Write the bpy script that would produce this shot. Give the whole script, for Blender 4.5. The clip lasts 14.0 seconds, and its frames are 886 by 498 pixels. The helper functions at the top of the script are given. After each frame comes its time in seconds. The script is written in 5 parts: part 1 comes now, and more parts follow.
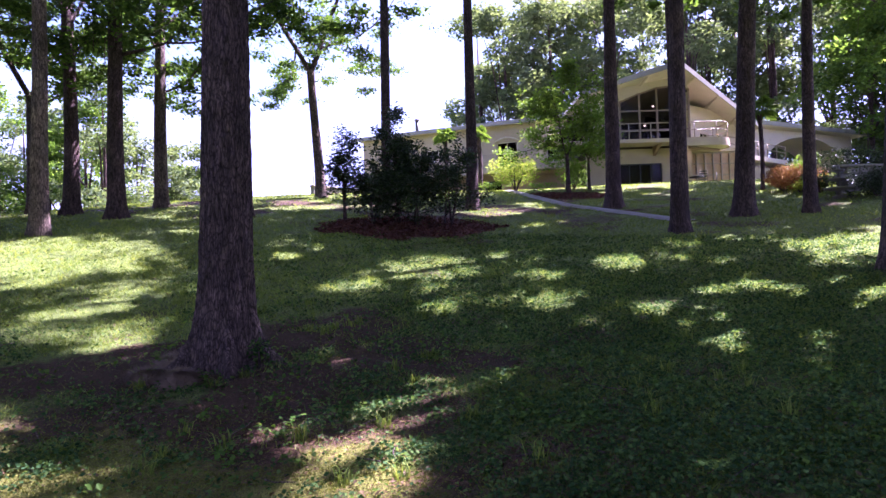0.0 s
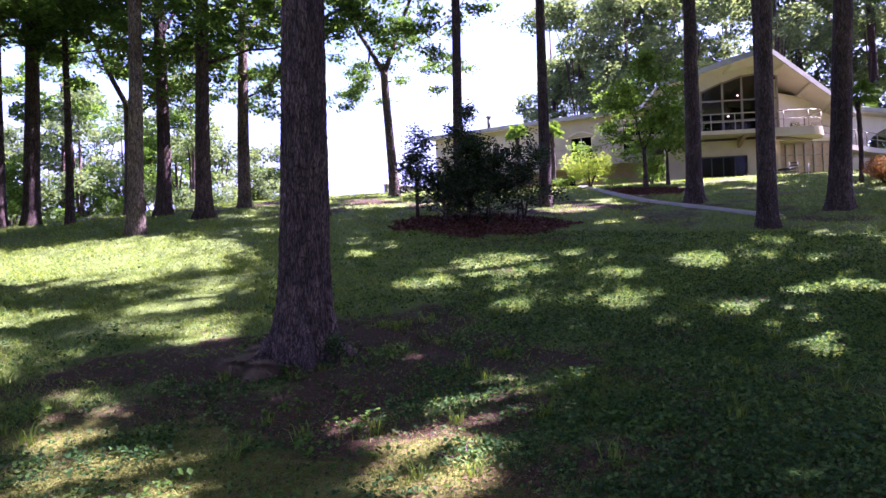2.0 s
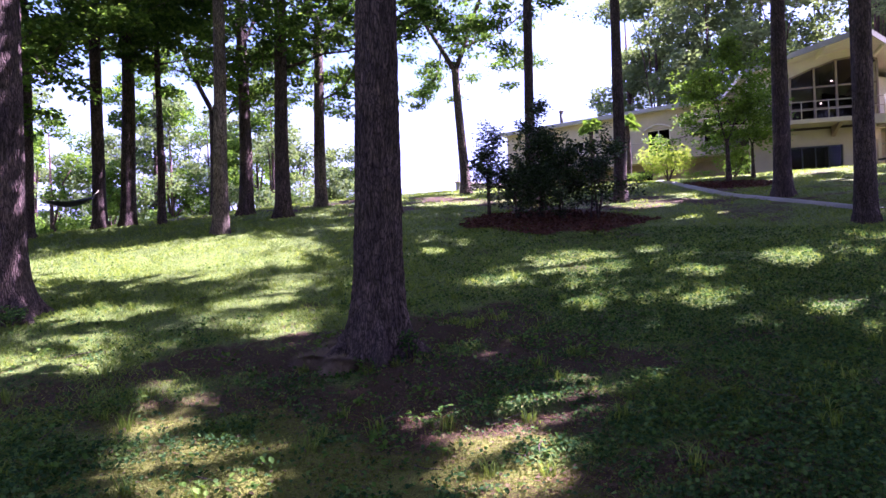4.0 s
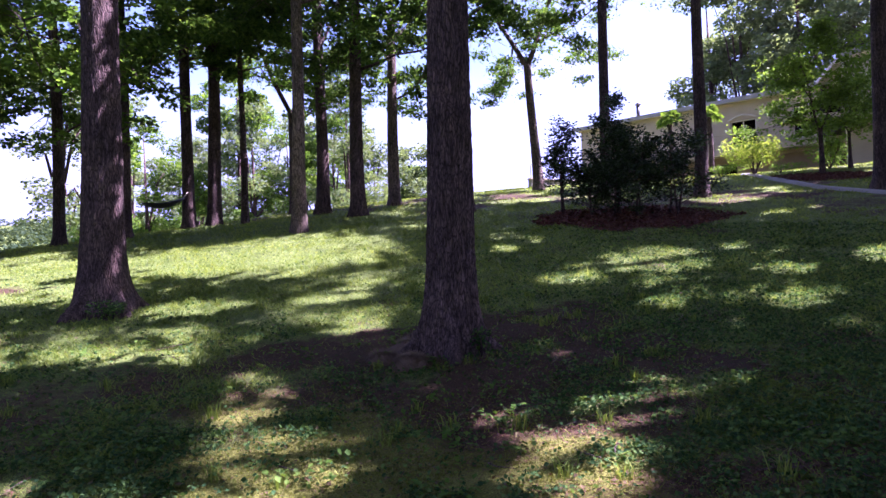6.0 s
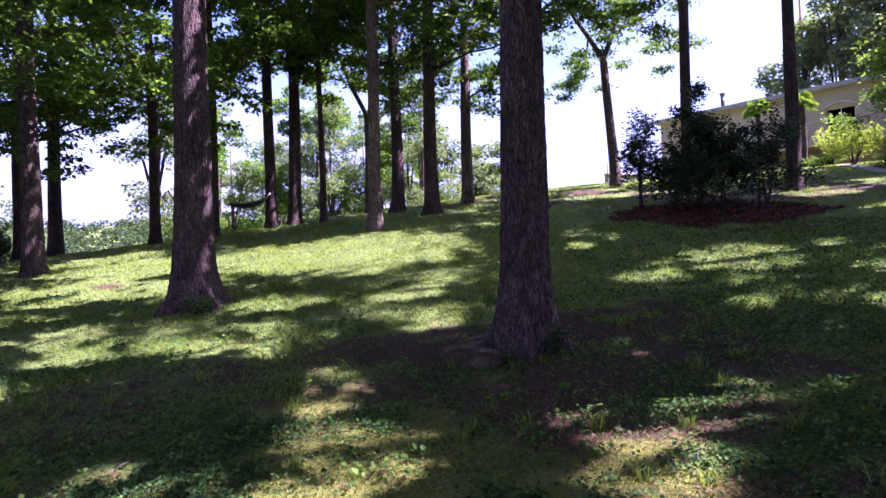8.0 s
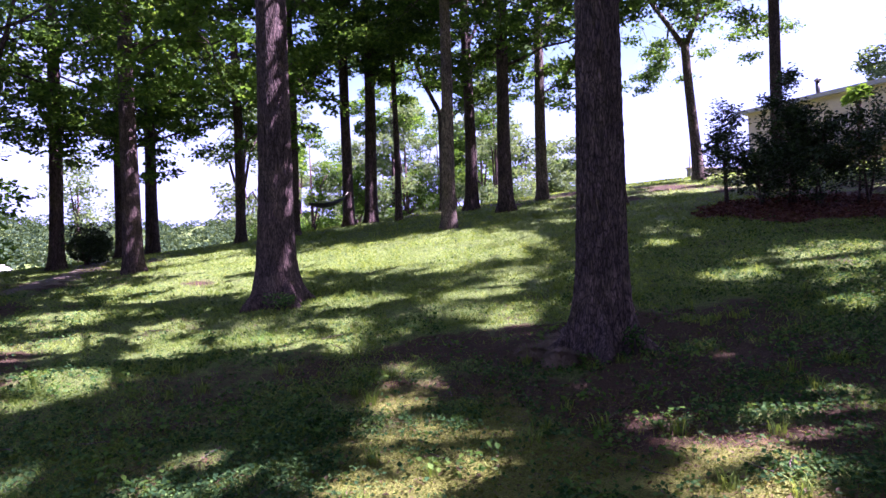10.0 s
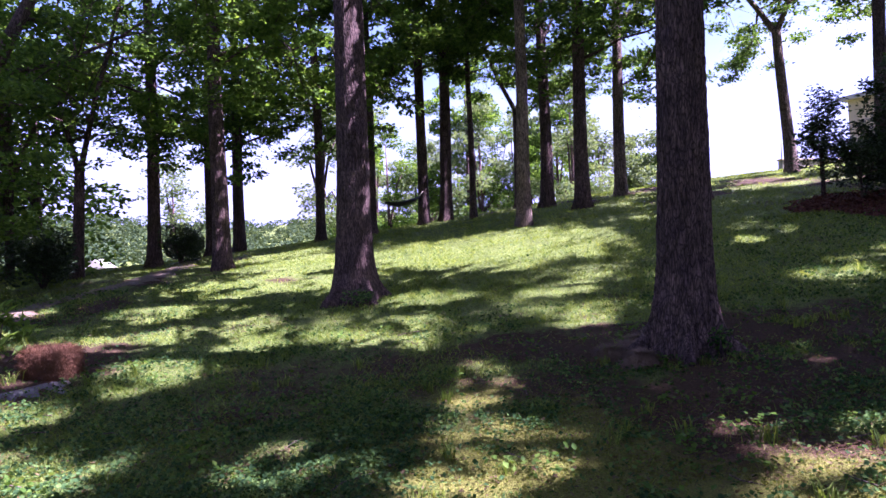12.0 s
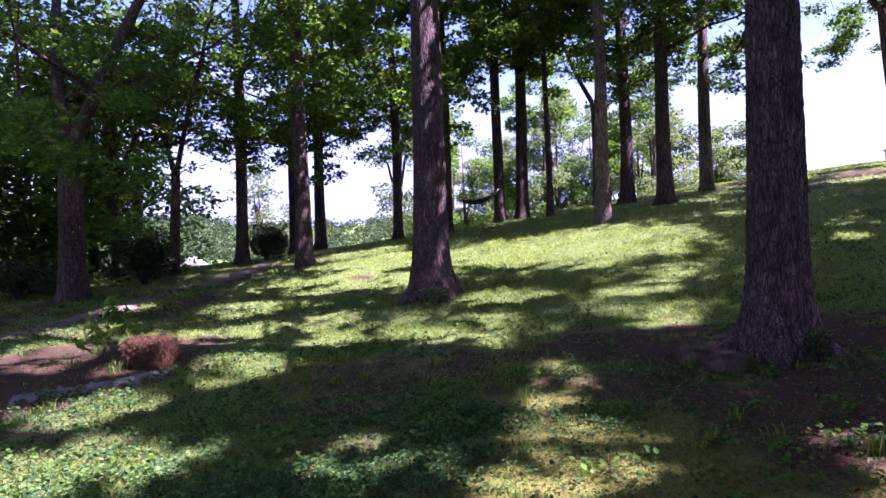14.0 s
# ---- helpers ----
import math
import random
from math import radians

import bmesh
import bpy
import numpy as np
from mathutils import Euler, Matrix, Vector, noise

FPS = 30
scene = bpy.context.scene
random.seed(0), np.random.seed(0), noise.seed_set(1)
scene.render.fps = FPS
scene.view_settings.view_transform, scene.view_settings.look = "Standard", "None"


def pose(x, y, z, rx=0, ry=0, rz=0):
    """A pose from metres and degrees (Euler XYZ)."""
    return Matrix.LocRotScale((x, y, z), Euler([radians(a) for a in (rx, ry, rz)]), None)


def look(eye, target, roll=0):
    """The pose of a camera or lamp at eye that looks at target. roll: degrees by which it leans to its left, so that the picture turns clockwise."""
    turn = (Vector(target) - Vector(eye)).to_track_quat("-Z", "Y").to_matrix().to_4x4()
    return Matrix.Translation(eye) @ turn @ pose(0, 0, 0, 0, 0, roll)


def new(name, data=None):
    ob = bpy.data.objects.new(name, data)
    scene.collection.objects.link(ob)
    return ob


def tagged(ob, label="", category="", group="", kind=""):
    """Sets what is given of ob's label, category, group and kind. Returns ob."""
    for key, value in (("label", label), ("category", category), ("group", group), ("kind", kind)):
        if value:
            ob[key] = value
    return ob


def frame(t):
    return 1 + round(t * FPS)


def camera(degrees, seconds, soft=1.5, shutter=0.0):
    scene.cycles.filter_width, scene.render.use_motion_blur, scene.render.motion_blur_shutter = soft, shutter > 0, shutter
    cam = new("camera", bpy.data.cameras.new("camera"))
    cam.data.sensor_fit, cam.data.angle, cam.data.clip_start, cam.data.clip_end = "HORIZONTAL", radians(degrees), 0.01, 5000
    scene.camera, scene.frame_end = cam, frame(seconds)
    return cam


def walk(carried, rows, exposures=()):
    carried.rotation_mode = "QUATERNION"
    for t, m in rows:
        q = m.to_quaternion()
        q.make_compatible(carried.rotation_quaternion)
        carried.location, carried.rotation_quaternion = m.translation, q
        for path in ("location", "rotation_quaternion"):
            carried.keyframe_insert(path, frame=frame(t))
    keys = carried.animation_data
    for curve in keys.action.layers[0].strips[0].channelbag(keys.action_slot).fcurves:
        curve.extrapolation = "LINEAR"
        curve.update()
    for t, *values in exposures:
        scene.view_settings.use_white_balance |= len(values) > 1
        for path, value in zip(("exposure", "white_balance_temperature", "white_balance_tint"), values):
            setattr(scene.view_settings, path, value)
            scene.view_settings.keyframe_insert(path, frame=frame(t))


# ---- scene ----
EXPOSURE = 3.3
SKY = 0.05
CLOUD = (3.35, 3.75, 5.7, 1)
SUNPOWER = 5.0
ROWS = [(0.0, 0.0, 1.48, 1.88), (0.5, 1.69, 1.48, 1.87), (1.0, 3.40, 1.47, 1.85), (1.5, 5.10, 1.46, 1.85),
        (2.0, 6.80, 1.45, 1.85), (2.5, 8.50, 1.43, 1.85), (3.0, 10.19, 1.42, 1.87), (5.5, 18.64, 1.41, 1.88),
        (6.0, 20.36, 1.41, 1.89), (6.5, 22.08, 1.41, 1.89), (7.0, 23.81, 1.41, 1.90), (7.5, 25.55, 1.41, 1.90),
        (8.0, 27.30, 1.41, 1.90), (10.5, 36.01, 1.42, 1.90), (11.0, 37.76, 1.42, 1.90), (11.5, 39.52, 1.43, 1.89),
        (12.0, 41.31, 1.44, 1.87), (12.5, 43.09, 1.44, 1.84), (13.0, 44.88, 1.44, 1.81), (13.5, 46.66, 1.45, 1.78),
        (14.0, 48.46, 1.46, 1.76)]
cam = camera(72.2, 14.0)
walk(cam, [(t, pose(0, 0, 0, 90 + p, r, y)) for t, y, p, r in ROWS], exposures=[(0, EXPOSURE, 5450, 60), (3.0, EXPOSURE, 5450, 60), (7.0, EXPOSURE - 0.36, 5450, 60), (14.0, EXPOSURE - 0.36, 5450, 60)])

# ---- world and sun ----
SUN_AZ, SUN_EL = 62.0, 56.0          # degrees right of the first view, and up
SUN = Vector((math.sin(radians(SUN_AZ)) * math.cos(radians(SUN_EL)),
              math.cos(radians(SUN_AZ)) * math.cos(radians(SUN_EL)), math.sin(radians(SUN_EL))))
world = bpy.data.worlds.new("sky")
scene.world = world
world.use_nodes = True
wt = world.node_tree
wt.nodes.clear()
w_out = wt.nodes.new("ShaderNodeOutputWorld")
w_bg = wt.nodes.new("ShaderNodeBackground")
w_sky = wt.nodes.new("ShaderNodeTexSky")
w_sky.sky_type = "NISHITA"
w_sky.sun_disc = False
w_sky.sun_elevation = radians(SUN_EL)
w_sky.sun_rotation = radians(SUN_AZ)
w_sky.air_density, w_sky.dust_density, w_sky.ozone_density = 1.0, 1.5, 1.0
# bright summer cloud over the blue
w_tc = wt.nodes.new("ShaderNodeTexCoord")
w_map = wt.nodes.new("ShaderNodeMapping")
w_map.inputs["Scale"].default_value = (1.0, 1.0, 2.2)
w_noise = wt.nodes.new("ShaderNodeTexNoise")
w_noise.inputs["Scale"].default_value = 2.2
w_noise.inputs["Detail"].default_value = 6
w_ramp = wt.nodes.new("ShaderNodeValToRGB")
w_ramp.color_ramp.elements[0].position, w_ramp.color_ramp.elements[1].position = 0.52, 0.70
w_sep = wt.nodes.new("ShaderNodeSeparateXYZ")
w_low = wt.nodes.new("ShaderNodeMapRange")       # cloud and haze thicken towards the horizon
for k, v in (("From Min", 0.12), ("From Max", 0.31), ("To Min", 1.0), ("To Max", 0.0)):
    w_low.inputs[k].default_value = v
w_max = wt.nodes.new("ShaderNodeMath")
w_max.operation = "MAXIMUM"
w_mix = wt.nodes.new("ShaderNodeMix")
w_mix.data_type = "RGBA"
w_mix.inputs["B"].default_value = CLOUD
wt.links.new(w_tc.outputs["Generated"], w_map.inputs["Vector"])
wt.links.new(w_map.outputs["Vector"], w_noise.inputs["Vector"])
wt.links.new(w_noise.outputs["Fac"], w_ramp.inputs["Fac"])
wt.links.new(w_tc.outputs["Generated"], w_sep.inputs["Vector"])
wt.links.new(w_sep.outputs["Z"], w_low.inputs["Value"])
wt.links.new(w_ramp.outputs["Color"], w_max.inputs[0])
wt.links.new(w_low.outputs["Result"], w_max.inputs[1])
wt.links.new(w_max.outputs["Value"], w_mix.inputs["Factor"])
wt.links.new(w_sky.outputs["Color"], w_mix.inputs["A"])
wt.links.new(w_mix.outputs["Result"], w_bg.inputs["Color"])
w_bg.inputs["Strength"].default_value = SKY
wt.links.new(w_bg.outputs["Background"], w_out.inputs["Surface"])

sun = new("sun", bpy.data.lights.new("sun", "SUN"))
sun.data.energy, sun.data.angle, sun.data.color = SUNPOWER, radians(0.53), (1.0, 0.95, 0.86)
sun.matrix_world = look(tuple(SUN * 60), (0, 0, 0))


# ---- materials ----
def mat(name, build):
    m = bpy.data.materials.new(name)
    m.use_nodes = True
    nt = m.node_tree
    p = nt.nodes["Principled BSDF"]
    build(nt, p)
    return m


def node(nt, kind, **values):
    n = nt.nodes.new("ShaderNode" + kind)
    for k, v in values.items():
        n.inputs[k.replace("_", " ")].default_value = v
    return n


def ramp(nt, source, stops):
    r = nt.nodes.new("ShaderNodeValToRGB")
    els = r.color_ramp.elements
    while len(els) < len(stops):
        els.new(0.5)
    for e, (pos, col) in zip(els, stops):
        e.position, e.color = pos, (*col, 1)
    nt.links.new(source, r.inputs["Fac"])
    return r.outputs["Color"]


def mixed(nt, fac, a, b, blend="MIX"):
    m = nt.nodes.new("ShaderNodeMix")
    m.data_type, m.blend_type = "RGBA", blend
    for sock, v in (("Factor", fac), ("A", a), ("B", b)):
        if isinstance(v, (int, float)):
            m.inputs[sock].default_value = v
        elif isinstance(v, tuple):
            m.inputs[sock].default_value = (*v, 1)
        else:
            nt.links.new(v, m.inputs[sock])
    return m.outputs["Result"]


def place(nt, scale=(1, 1, 1), world_space=True):
    g = nt.nodes.new("ShaderNodeNewGeometry") if world_space else nt.nodes.new("ShaderNodeTexCoord")
    mp = node(nt, "Mapping")
    mp.inputs["Scale"].default_value = scale
    nt.links.new(g.outputs["Position" if world_space else "Object"], mp.inputs["Vector"])
    return mp.outputs["Vector"]


def noise_of(nt, vec, scale, detail=5, rough=0.55):
    n = node(nt, "TexNoise", Scale=scale, Detail=detail, Roughness=rough)
    nt.links.new(vec, n.inputs["Vector"])
    return n.outputs["Fac"]


def bump(nt, p, height, strength, distance):
    b = node(nt, "Bump", Strength=strength, Distance=distance)
    nt.links.new(height, b.inputs["Height"])
    nt.links.new(b.outputs["Normal"], p.inputs["Normal"])


def surface(name, c1, c2, scale=3.0, rough=0.8, grain=40.0, relief=0.3, depth=0.01, metal=0.0, stretch=(1, 1, 1)):
    """Two-scale mottled surface."""
    def build(nt, p):
        v = place(nt, stretch)
        big, small = noise_of(nt, v, scale), noise_of(nt, v, grain, 3)
        base = ramp(nt, big, ((0.3, c1), (0.7, c2)))
        shade = ramp(nt, small, ((0.3, (0.78, 0.78, 0.78)), (0.7, (1.08, 1.08, 1.08))))
        nt.links.new(mixed(nt, 1.0, base, shade, "MULTIPLY"), p.inputs["Base Color"])
        p.inputs["Roughness"].default_value, p.inputs["Metallic"].default_value = rough, metal
        bump(nt, p, small, relief, depth)
    return mat(name, build)


def bark(name, dark, light, scale=19.0):
    """Upright plates with cracks between them, fine fibres and pale lichen."""
    def build(nt, p):
        v = place(nt, (1, 1, 0.2))
        n1 = noise_of(nt, v, scale, 6, 0.7)
        fibre = noise_of(nt, place(nt, (1, 1, 0.55)), scale * 3.6, 4, 0.7)
        vo = node(nt, "TexVoronoi", Scale=scale * 1.9)
        vo.feature = "DISTANCE_TO_EDGE"
        wn = node(nt, "TexNoise", Scale=9.0, Detail=3.0)
        nt.links.new(v, wn.inputs["Vector"])
        nt.links.new(mixed(nt, 0.10, v, wn.outputs["Color"], "ADD"), vo.inputs["Vector"])
        n2 = noise_of(nt, place(nt), 1.6, 5, 0.65)
        base = ramp(nt, n1, ((0.34, dark), (0.66, light)))
        lichen = ramp(nt, n2, ((0.35, (0.66, 0.64, 0.68)), (0.55, (1.0, 0.98, 0.98)), (0.72, (1.55, 1.5, 1.45))))
        crack = ramp(nt, vo.outputs["Distance"], ((0.0, (0.25, 0.23, 0.25)), (0.16, (0.95, 0.94, 0.94)), (0.5, (1.2, 1.18, 1.16))))
        thread = ramp(nt, fibre, ((0.3, (0.6, 0.6, 0.62)), (0.7, (1.3, 1.28, 1.26))))
        col = mixed(nt, 1.0, mixed(nt, 1.0, base, lichen, "MULTIPLY"), mixed(nt, 1.0, crack, thread, "MULTIPLY"), "MULTIPLY")
        nt.links.new(col, p.inputs["Base Color"])
        p.inputs["Roughness"].default_value = 0.92
        p.inputs["Specular IOR Level"].default_value = 0.2
        h = nt.nodes.new("ShaderNodeMath")
        h.operation = "MULTIPLY_ADD"
        nt.links.new(fibre, h.inputs[0])
        h.inputs[1].default_value = 0.45
        nt.links.new(crack, h.inputs[2])
        bump(nt, p, h.outputs[0], 1.0, 0.02)
    return mat(name, build)


def leaf(name, c1, c2, c3, glow=0.36, rough=0.6, gloss=0.14):
    """Thin leaf: gloss on top, light through it, each leaf a shade of its own."""
    def build(nt, p):
        g = nt.nodes.new("ShaderNodeNewGeometry")
        col = ramp(nt, g.outputs["Random Per Island"], ((0.0, c1), (0.55, c2), (1.0, c3)))
        clump = ramp(nt, noise_of(nt, place(nt), 0.5, 3), ((0.3, (0.75, 0.8, 0.75)), (0.7, (1.2, 1.15, 1.1))))
        col = mixed(nt, 1.0, col, clump, "MULTIPLY")
        nt.links.new(col, p.inputs["Base Color"])
        p.inputs["Roughness"].default_value = rough
        p.inputs["Specular IOR Level"].default_value = gloss
        tr = nt.nodes.new("ShaderNodeBsdfTranslucent")
        nt.links.new(mixed(nt, 1.0, col, (1.9, 1.75, 0.75), "MULTIPLY"), tr.inputs["Color"])
        ms = nt.nodes.new("ShaderNodeMixShader")
        ms.inputs["Fac"].default_value = glow
        nt.links.new(p.outputs["BSDF"], ms.inputs[1])
        nt.links.new(tr.outputs["BSDF"], ms.inputs[2])
        nt.links.new(ms.outputs["Shader"], nt.nodes["Material Output"].inputs["Surface"])
    return mat(name, build)


def lawn_soil(nt, p):
    """Grass thatch, moss, pine straw and red soil, spread by the masks of the ground's vertices."""
    v = place(nt)
    at_bare = nt.nodes.new("ShaderNodeAttribute")
    at_bare.attribute_name = "bare"
    at_moss = nt.nodes.new("ShaderNodeAttribute")
    at_moss.attribute_name = "moss"
    at_mulch = nt.nodes.new("ShaderNodeAttribute")
    at_mulch.attribute_name = "mulch"
    fine, mid = noise_of(nt, v, 85, 5, 0.7), noise_of(nt, v, 9, 5)
    straw = noise_of(nt, place(nt, (1, 2.5, 1)), 75, 5, 0.7)
    grass = ramp(nt, fine, ((0.34, (0.016, 0.022, 0.008)), (0.5, (0.071, 0.106, 0.024)), (0.68, (0.232, 0.278, 0.068))))
    soil = ramp(nt, straw, ((0.34, (0.014, 0.008, 0.006)), (0.5, (0.05, 0.03, 0.018)), (0.68, (0.11, 0.066, 0.034))))
    moss = ramp(nt, fine, ((0.34, (0.04, 0.042, 0.008)), (0.66, (0.19, 0.195, 0.04))))
    bark_chip = ramp(nt, noise_of(nt, v, 45, 4), ((0.3, (0.028, 0.010, 0.008)), (0.7, (0.125, 0.042, 0.032))))

    def edge(a):
        add = nt.nodes.new("ShaderNodeMath")
        add.operation = "MULTIPLY_ADD"
        nt.links.new(mid, add.inputs[0])
        add.inputs[1].default_value = 0.8
        nt.links.new(a.outputs["Fac"], add.inputs[2])
        return ramp(nt, add.outputs[0], ((0.72, (0, 0, 0)), (1.05, (1, 1, 1))))
    col = mixed(nt, edge(at_bare), grass, soil)
    col = mixed(nt, edge(at_moss), col, moss)
    col = mixed(nt, edge(at_mulch), col, bark_chip)
    nt.links.new(col, p.inputs["Base Color"])
    p.inputs["Roughness"].default_value = 0.95
    p.inputs["Specular IOR Level"].default_value = 0.15
    bump(nt, p, fine, 0.8, 0.03)


M_GROUND = mat("lawn_soil", lawn_soil)
M_BARK = bark("oak_bark", (0.050, 0.032, 0.032), (0.175, 0.12, 0.112))
M_BARK_PALE = bark("poplar_bark", (0.09, 0.066, 0.055), (0.29, 0.22, 0.18), 16.0)
M_LEAF = leaf("oak_leaf", (0.028, 0.062, 0.016), (0.046, 0.098, 0.022), (0.10, 0.175, 0.036), 0.5)
M_LEAF_MID = leaf("maple_green_leaf", (0.038, 0.082, 0.016), (0.062, 0.125, 0.024), (0.115, 0.195, 0.038), 0.5)
M_LEAF_LIGHT = leaf("young_leaf", (0.055, 0.11, 0.018), (0.085, 0.16, 0.025), (0.13, 0.22, 0.04), 0.42)
M_LEAF_DARK = leaf("holly_leaf", (0.014, 0.026, 0.014), (0.022, 0.04, 0.018), (0.045, 0.075, 0.028), 0.15, 0.45, 0.2)
M_LEAF_LIME = leaf("lime_leaf", (0.12, 0.19, 0.025), (0.18, 0.26, 0.04), (0.25, 0.32, 0.06), 0.4)
M_LEAF_RUST = leaf("maple_leaf", (0.13, 0.052, 0.026), (0.20, 0.09, 0.04), (0.23, 0.15, 0.055), 0.35)
# distance haze is put into this leaf colour: paler, bluer, less varied
M_LEAF_HAZED = leaf("hazed_far_leaf", (0.07, 0.108, 0.062), (0.092, 0.135, 0.075), (0.125, 0.175, 0.095), 0.4)
M_CLOVER = leaf("clover", (0.019, 0.046, 0.02), (0.038, 0.088, 0.032), (0.11, 0.185, 0.055), 0.32, 0.8, 0.03)
M_BLADE = leaf("grass_blade", (0.068, 0.115, 0.026), (0.118, 0.178, 0.037), (0.20, 0.25, 0.06), 0.42)
M_STUCCO = surface("cream_stucco", (0.36, 0.285, 0.195), (0.42, 0.335, 0.235), 1.2, 0.9, 60, 0.25, 0.005)
M_SOFFIT = surface("cream_paint", (0.52, 0.435, 0.34), (0.58, 0.49, 0.39), 1.5, 0.7, 30, 0.1, 0.002)
M_TAN = surface("tan_stucco", (0.22, 0.145, 0.095), (0.27, 0.185, 0.125), 1.2, 0.9, 60, 0.25, 0.005)
M_FASCIA = surface("grey_fascia", (0.22, 0.20, 0.18), (0.30, 0.28, 0.25), 2, 0.7, 30, 0.1, 0.003)
M_FRAME = surface("brown_frame", (0.17, 0.115, 0.085), (0.22, 0.155, 0.115), 3, 0.6, 30, 0.1, 0.002)
M_RAIL = surface("painted_rail", (0.26, 0.20, 0.145), (0.31, 0.245, 0.18), 6, 0.5, 50, 0.1, 0.002)
M_CURTAIN = surface("tan_curtain", (0.34, 0.22, 0.15), (0.42, 0.28, 0.20), 5, 0.9, 40, 0.2, 0.01)
# near-black colour stands in for the shade inside the rooms
M_INTERIOR_SHADE = surface("interior_shade", (0.034, 0.02, 0.016), (0.06, 0.036, 0.029), 2, 0.9, 20, 0.1, 0.004)
M_CONCRETE = surface("pale_concrete", (0.17, 0.155, 0.14), (0.24, 0.22, 0.2), 2, 0.9, 50, 0.3, 0.006)
M_GRAVEL = surface("gravel", (0.075, 0.052, 0.036), (0.17, 0.125, 0.088), 2.5, 0.95, 60, 0.8, 0.02)
M_STRAW = surface("pine_straw", (0.062, 0.023, 0.010), (0.125, 0.05, 0.02), 6, 0.9, 60, 0.5, 0.01)
M_CANVAS = surface("hammock_cloth", (0.02, 0.02, 0.025), (0.04, 0.04, 0.05), 6, 0.9, 60, 0.3, 0.005)
M_ROPE = surface("rope", (0.20, 0.17, 0.13), (0.28, 0.24, 0.19), 10, 0.9, 80, 0.3, 0.004)
M_METAL = surface("dark_metal", (0.03, 0.03, 0.032), (0.05, 0.05, 0.05), 6, 0.5, 60, 0.1, 0.002, 0.7)
M_CLOTH = surface("grey_cloth", (0.08, 0.075, 0.078), (0.16, 0.15, 0.155), 4, 0.9, 30, 0.6, 0.02)
M_THATCH = surface("dry_thatch", (0.10, 0.062, 0.042), (0.20, 0.13, 0.09), 8, 0.95, 60, 0.5, 0.02)
M_STONE = surface("cut_stone", (0.12, 0.105, 0.09), (0.2, 0.175, 0.15), 3, 0.9, 40, 0.4, 0.01)


def glass_pane(nt, p):
    p.inputs["Base Color"].default_value = (0.32, 0.31, 0.30, 1)
    p.inputs["Roughness"].default_value = 0.03
    p.inputs["Transmission Weight"].default_value = 1.0
    p.inputs["IOR"].default_value = 1.2


M_GLASS = mat("window_glass", glass_pane)


# ---- shape helpers ----
def holder(name, label, category, group="", kind=""):
    return tagged(new(name), label, category, group, kind)


def mesh_part(name, verts, faces, material, parent=None, label="", smooth=True):
    me = bpy.data.meshes.new(name)
    me.from_pydata([tuple(v) for v in verts], [], faces)
    me.materials.append(material)
    me.polygons.foreach_set("use_smooth", [smooth] * len(me.polygons))
    me.update()
    ob = new(name, me)
    if parent is not None:
        ob.parent = parent
    return tagged(ob, label)


def part(name, bm, material, parent=None, label="", smooth=False):
    me = bpy.data.meshes.new(name)
    bm.to_mesh(me)
    bm.free()
    me.materials.append(material)
    if smooth:
        me.polygons.foreach_set("use_smooth", [True] * len(me.polygons))
    ob = new(name, me)
    if parent is not None:
        ob.parent = parent
    return tagged(ob, label)


def fast_mesh(name, verts, tri_or_quad, material, parent=None, label="", smooth=False):
    """verts (n,3) and faces (m,k) arrays."""
    me = bpy.data.meshes.new(name)
    m, k = tri_or_quad.shape
    me.vertices.add(len(verts))
    me.vertices.foreach_set("co", np.ascontiguousarray(verts, dtype=np.float32).ravel())
    me.loops.add(m * k)
    me.loops.foreach_set("vertex_index", np.ascontiguousarray(tri_or_quad, dtype=np.int32).ravel())
    me.polygons.add(m)
    me.polygons.foreach_set("loop_start", np.arange(0, m * k, k, dtype=np.int32))
    me.polygons.foreach_set("loop_total", np.full(m, k, dtype=np.int32))
    me.polygons.foreach_set("use_smooth", np.full(m, smooth))
    me.materials.append(material)
    me.update(calc_edges=True)
    ob = new(name, me)
    if parent is not None:
        ob.parent = parent
    return tagged(ob, label)


def box_bm(bm, lo, hi, m=None, bevel=0.0):
    r = bmesh.ops.create_cube(bm, size=1.0)
    c = [(a + b) / 2 for a, b in zip(lo, hi)]
    s = [abs(b - a) for a, b in zip(lo, hi)]
    mm = Matrix.Translation(c) @ Matrix.Diagonal((*s, 1))
    bmesh.ops.transform(bm, matrix=(m @ mm) if m else mm, verts=r["verts"])
    if bevel:
        es = list({e for v in r["verts"] for e in v.link_edges})
        bmesh.ops.bevel(bm, geom=es, offset=bevel, segments=2, affect="EDGES")
    return bm


def box(name, lo, hi, material, parent=None, m=None, bevel=0.015, label=""):
    return part(name, box_bm(bmesh.new(), lo, hi, m, bevel), material, parent, label)


